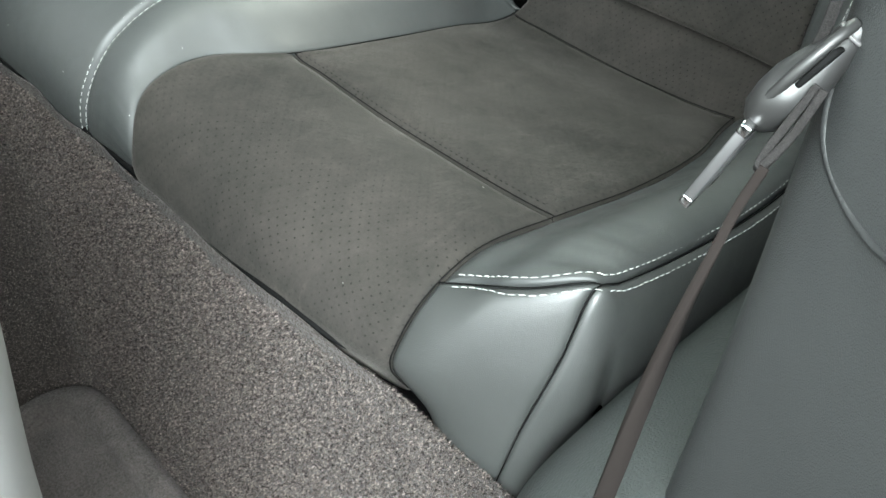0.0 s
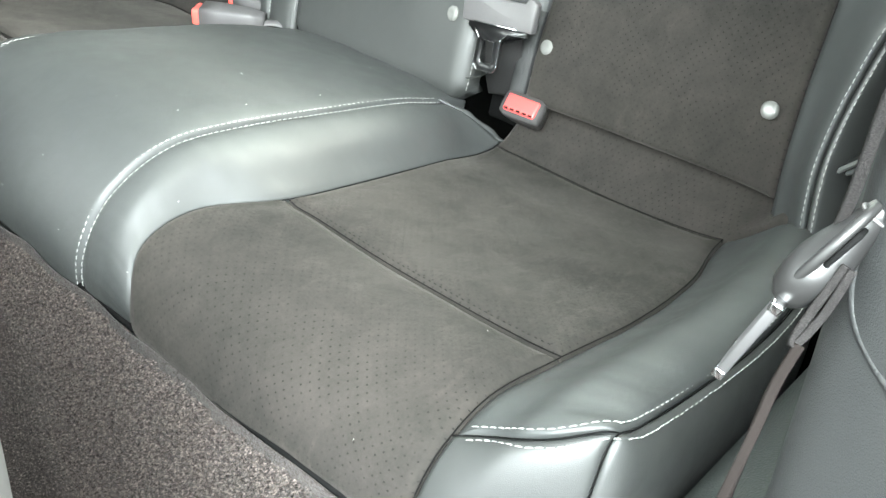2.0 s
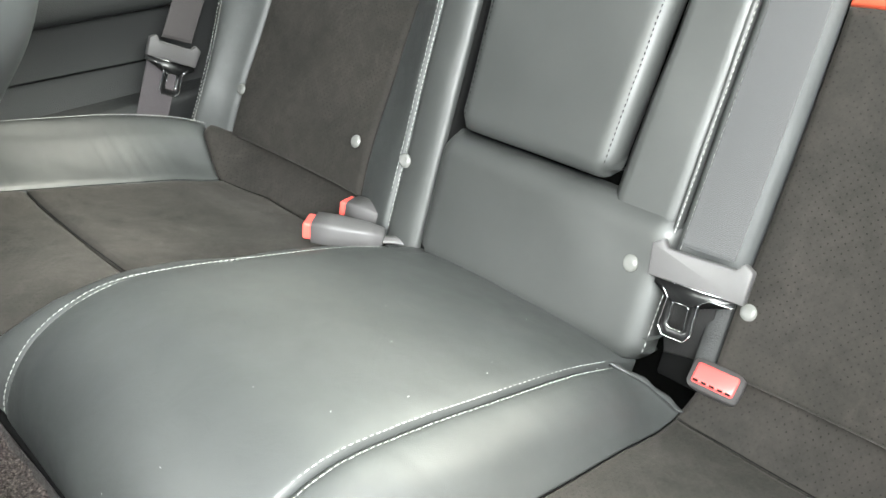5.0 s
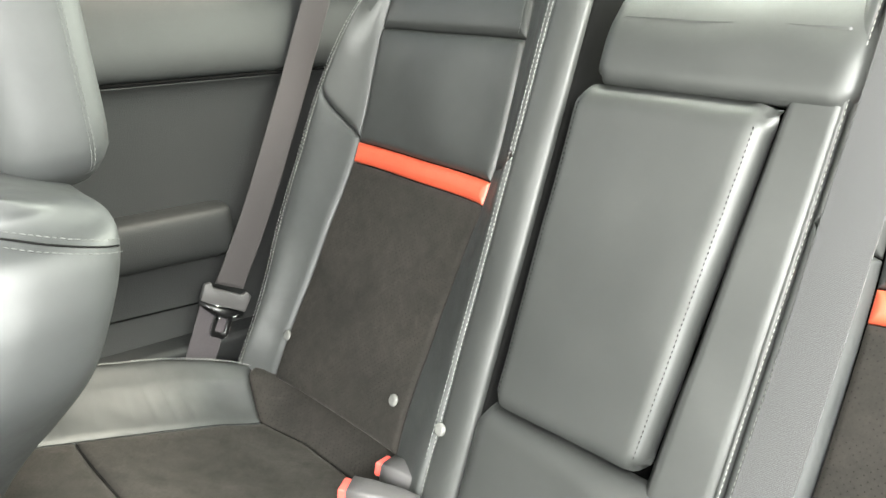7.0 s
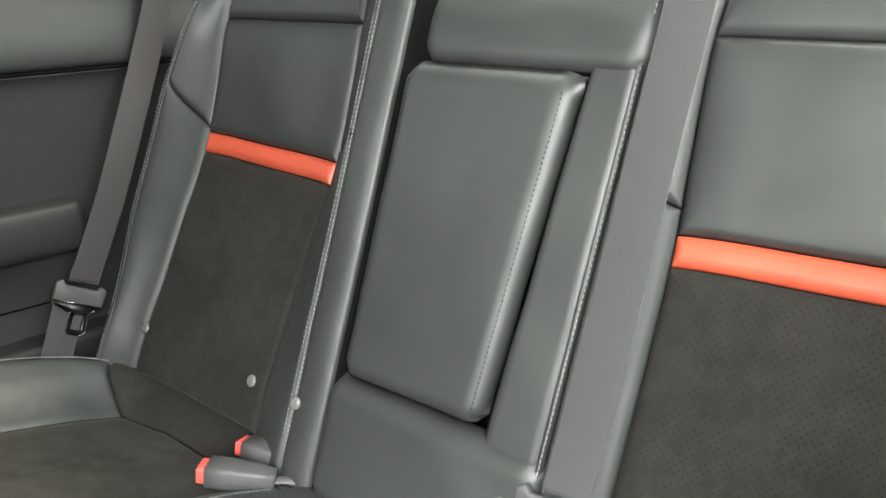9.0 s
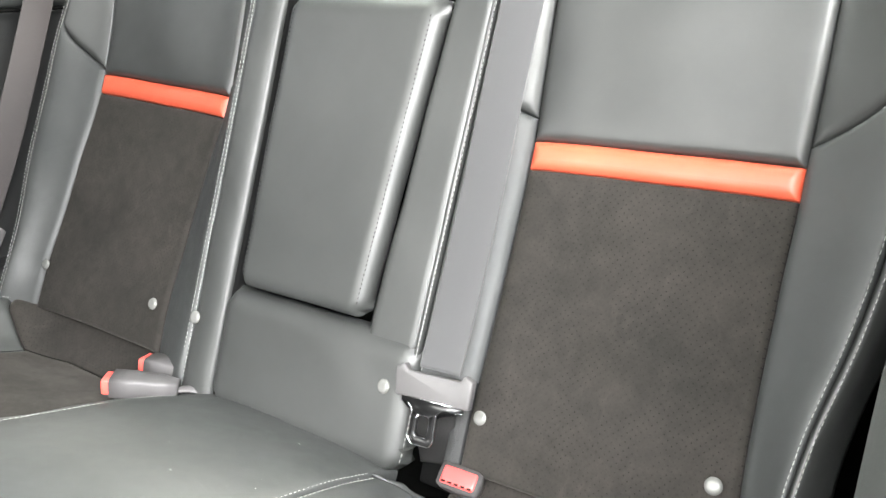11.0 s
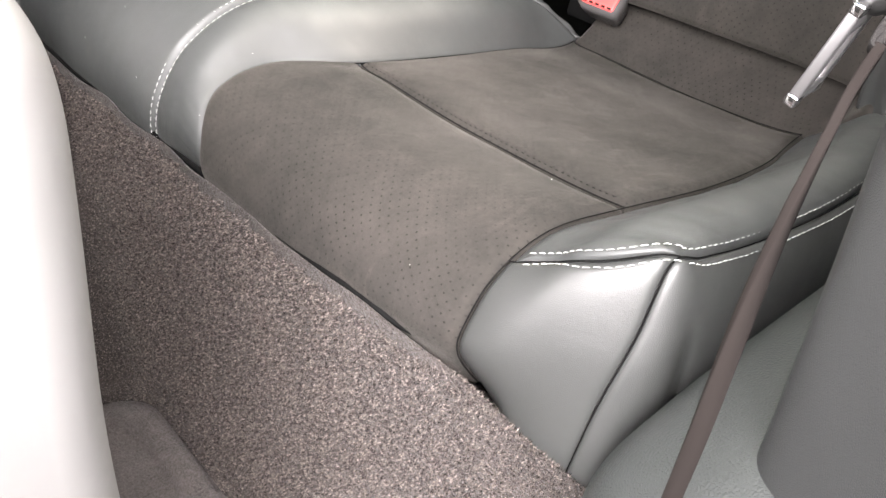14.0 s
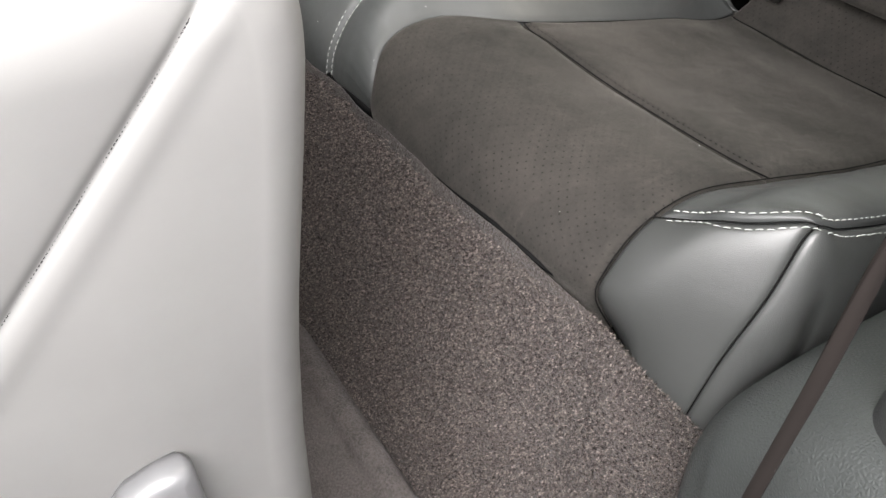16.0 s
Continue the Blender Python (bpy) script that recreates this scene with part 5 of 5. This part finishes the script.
def far_front_seat():
    top = thing("front_seat", "black leather front passenger seat with headrest and white stitching", "car seat", (-0.37, -0.55, 0.05))
    rear = lambda z: -0.43 - (0.80 - z) * 0.30
    rows = []
    zl = [0.10, 0.25, 0.40, 0.50, 0.55, 0.60, 0.65, 0.70, 0.75, 0.785, 0.808, 0.820]
    inner = [-0.31, -0.30, -0.26, -0.202, -0.165, -0.118, -0.066, -0.022, -0.008, -0.010, -0.018, -0.036]

    def section(z, x1, y):
        x0 = -0.66 - min(0.0, x1 + 0.008)
        w = (x1 - x0) / 2
        return [(x0 + 0.02, y - 0.14, z), (x0, y - 0.08, z), (x0 + 0.03, y - 0.012, z), (x0 + 0.4 * w, y, z), ((x0 + x1) / 2, y + 0.008, z), (x1 - 0.4 * w, y, z), (x1 - 0.03, y - 0.012, z), (x1, y - 0.08, z), (x1 - 0.02, y - 0.14, z)]
    for z, x1 in zip(zl, inner):
        rows.append(section(z, x1, rear(z) - 0.4 * max(0.0, z - 0.80)))
    for d, z in ((0.03, 0.830), (0.06, 0.840), (0.10, 0.849), (0.139, 0.853)):
        flat = section(z, -0.045, rear(0.82) - 0.008)
        rows.append([(x, min(y, rear(0.82) - d), z) for x, y, z in flat])
    back = loft("seat_back", rows, SEAT_BACK, top, "smooth black leather seat back", skirt=None, nu=90, nv=80)
    co = np.array([tuple(v.co) for v in back.data.vertices])
    # two rows of stitching and a joint along the shoulder
    for drop, kind in ((0.0, "stitching"), (0.0045, "seam"), (0.009, "stitching")):
        ys = np.linspace(rear(0.81) - 0.136, rear(0.81) - 0.016, 100)
        zs2 = np.linspace(0.838, 0.806, 100) - drop
        xs = np.array([co[np.argsort(np.hypot(co[:, 1] - y, co[:, 2] - z) + (co[:, 0] < -0.25))[:8], 0].max() for y, z in zip(ys, zs2)])
        xs = np.convolve(np.pad(xs, 5, mode="edge"), np.ones(11) / 11, "valid")
        run = np.stack([xs + 0.0009, ys, zs2 + 0.0004], 1)
        if kind == "seam":
            tube("seam", run[6:-3], 0.0008, GAP, top, "dark sewn joint", 6)
        else:
            stitches("stitching", run, np.tile((0.85, 0.2, 0.5), (100, 1)), top, THREAD_GREY, 0.0036, 0.0016, 0.00036)
    # headrest
    bm = bmesh.new()
    bmesh.ops.create_cube(bm, size=1.0)
    bmesh.ops.subdivide_edges(bm, edges=bm.edges[:], cuts=10, use_grid_fill=True)
    m = pose(-0.320, -0.450, 0.932, 6)

    def swell(p):
        """A point of a cube pushed out to the padded shape of the headrest."""
        r = (abs(p.x) ** 6 + abs(p.y) ** 3.4 + abs(p.z) ** 7) ** (1 / 4.6)
        q = p / max(r, 0.6)
        return m @ Vector((q.x * 0.175, q.y * 0.055, q.z * 0.122))
    for v in bm.verts:
        v.co = swell(v.co * 2)
    head = part("headrest", bm, SEAT_BACK, top, "padded black leather headrest")
    for off in (0.40, 0.47):
        pts = [swell(Vector((1.0, off, t))) + Vector((0.0008, 0.0004, 0)) for t in np.linspace(-1, 1, 90)]
        stitches("stitching", [tuple(p) for p in pts], np.tile((0.85, 0.5, 0), (90, 1)), head, THREAD_GREY, 0.0036, 0.0016, 0.00036)
    for x in (-0.43, -0.31):
        tube("post", [(x, -0.46, 0.79), (x, -0.45, 0.86)], 0.006, CHROME, top, "headrest post")


far_front_seat()


# ---------------------------------------------------------------- centre console behind the front seats
console = thing("centre_console", "dark plastic centre console on the tunnel", "console", (-0.05, -1.0, 0.25))
bm = box_bm(0.20, 0.55, 0.26, 0.04, 5, 0.92, Matrix.Translation((-0.055, -0.885, 0.43)))
part("console_body", bm, TRIM, console)


# ---------------------------------------------------------------- carpet pile
def carpet_pile():
    """Short upright tufts over the carpet that shows between the seats."""
    src = bpy.data.objects["floor"].data
    rng = np.random.default_rng(7)
    co = np.empty(len(src.vertices) * 3)
    src.vertices.foreach_get("co", co)
    co = co.reshape(-1, 3)
    quads = np.array([tuple(p.vertices) for p in src.polygons if len(p.vertices) == 4])
    c = co[quads].mean(1)
    a = co[quads[:, 2]] - co[quads[:, 0]]
    b = co[quads[:, 3]] - co[quads[:, 1]]
    n = np.cross(a, b)
    area = np.linalg.norm(n, axis=1) / 2
    n /= 2 * area[:, None] + 1e-12
    keep = (c[:, 0] > -0.15) & (c[:, 0] < 0.82) & (c[:, 1] > -0.74) & ((n[:, 2] > 0.1) | (n[:, 1] < -0.2)) & (area > 1e-9)
    quads, n, area = quads[keep], n[keep], area[keep]
    count = 560000
    pick = rng.choice(len(quads), count, p=area / area.sum())
    u, v = rng.random((count, 1)), rng.random((count, 1))
    q = co[quads[pick]]
    base = (q[:, 0] * (1 - u) + q[:, 1] * u) * (1 - v) + (q[:, 3] * (1 - u) + q[:, 2] * u) * v
    # no tufts just below the black edge cord, so its painted shadow shows
    bound = np.array([tuple(v.co) for v in bpy.data.objects["edge_shade"].data.vertices])
    order = np.argsort(bound[:, 0])
    level = np.interp(base[:, 0], bound[order, 0], bound[order, 2])
    stay = (base[:, 2] < level - 0.006) | (base[:, 0] > 0.60)
    pick, base = pick[stay], base[stay]
    count = len(pick)
    nn = n[pick]
    # woven rows along the upright part
    upright = np.abs(nn[:, 2]) < 0.5
    rows = np.round(base[:, 2] / 0.0026) * 0.0026 + rng.normal(0, 0.00045, count)
    base[:, 2] = np.where(upright, rows, base[:, 2])
    lean = nn + rng.normal(0, 0.35, (count, 3)) + np.array((0.15, -0.1, 0.1))
    lean /= np.linalg.norm(lean, axis=1, keepdims=True)
    side = np.cross(lean, rng.normal(0, 1, (count, 3)))
    side /= np.linalg.norm(side, axis=1, keepdims=True)
    other = np.cross(lean, side)
    h = rng.uniform(0.0022, 0.0046, (count, 1))
    r = rng.uniform(0.00036, 0.00066, (count, 1))
    base = base - nn * 0.001
    V = np.stack([base + side * r, base - 0.5 * side * r + 0.87 * other * r, base - 0.5 * side * r - 0.87 * other * r, base + lean * h], 1).reshape(-1, 3)
    k = np.arange(count)[:, None] * 4
    F = np.concatenate([k + np.array([0, 1, 3]), k + np.array([1, 2, 3]), k + np.array([2, 0, 3])], 1).reshape(-1, 3)
    ob = mesh_object("carpet_pile", V, [tuple(f) for f in F.tolist()], PILE, None, "", False)
    tagged(ob, "short brown-grey tufts of the car carpet", "carpet pile", "", "stuff")


def pile_material():
    m, n, l, b = material("carpet_tuft", (0.05, 0.042, 0.04), 0.95, 0, 0.1)
    g = n.new("ShaderNodeNewGeometry")
    co = n.new("ShaderNodeTexCoord").outputs["Object"]
    clump = ramp(n, l, tex_noise(n, l, co, 360, 2, 0.6), [(0.41, (0.18,) * 3), (0.60, (1.68,) * 3)])
    mul = n.new("ShaderNodeMix")
    mul.data_type, mul.blend_type = "RGBA", "MULTIPLY"
    mul.inputs["Factor"].default_value = 1.0
    l.new(clump, mul.inputs["A"])
    l.new(mul.outputs["Result"], b.inputs["Base Color"])
    l.new(ramp(n, l, g.outputs["Random Per Island"], [(0.0, (0.020, 0.0165, 0.015)), (0.45, (0.066, 0.055, 0.050)), (0.85, (0.115, 0.0965, 0.0895)), (1.0, (0.145, 0.123, 0.115))]), mul.inputs["B"])
    return m


PILE = pile_material()
carpet_pile()


# ---------------------------------------------------------------- lint
def lint():
    """A few pale specks of lint on the seats."""
    rng = random.Random(11)
    near, far = cushion_surface(1), cushion_surface(-1)
    verts, faces = [], []
    for k in range(26):
        F = near if k % 3 else far
        w, q = rng.uniform(0.2, 6.9), rng.uniform(1.2, 7.5)
        p = F(np.array([w]), np.array([q]))[0]
        e = 1e-3
        nrm = np.cross(F(np.array([w + e]), np.array([q]))[0] - p, F(np.array([w]), np.array([q + e]))[0] - p)
        nrm /= np.linalg.norm(nrm)
        if nrm[2] < 0:
            nrm = -nrm
        c = p + nrm * 0.0052
        r = rng.uniform(0.0003, 0.0007)
        t = np.cross(nrm, (rng.random(), rng.random(), 0.1))
        t /= np.linalg.norm(t)
        u = np.cross(nrm, t)
        b = len(verts)
        long = rng.uniform(1, 2.2)
        verts += [c + t * r * long, c + u * r, c - t * r * long, c - u * r, c + nrm * r, c - nrm * r]
        faces += [(b, b + 1, b + 4), (b + 1, b + 2, b + 4), (b + 2, b + 3, b + 4), (b + 3, b, b + 4), (b + 1, b, b + 5), (b + 2, b + 1, b + 5), (b + 3, b + 2, b + 5), (b, b + 3, b + 5)]
    ob = mesh_object("lint", verts, faces, THREAD, None, "", False)
    tagged(ob, "tiny pale specks of lint on the seats", "lint", "", "stuff")


lint()
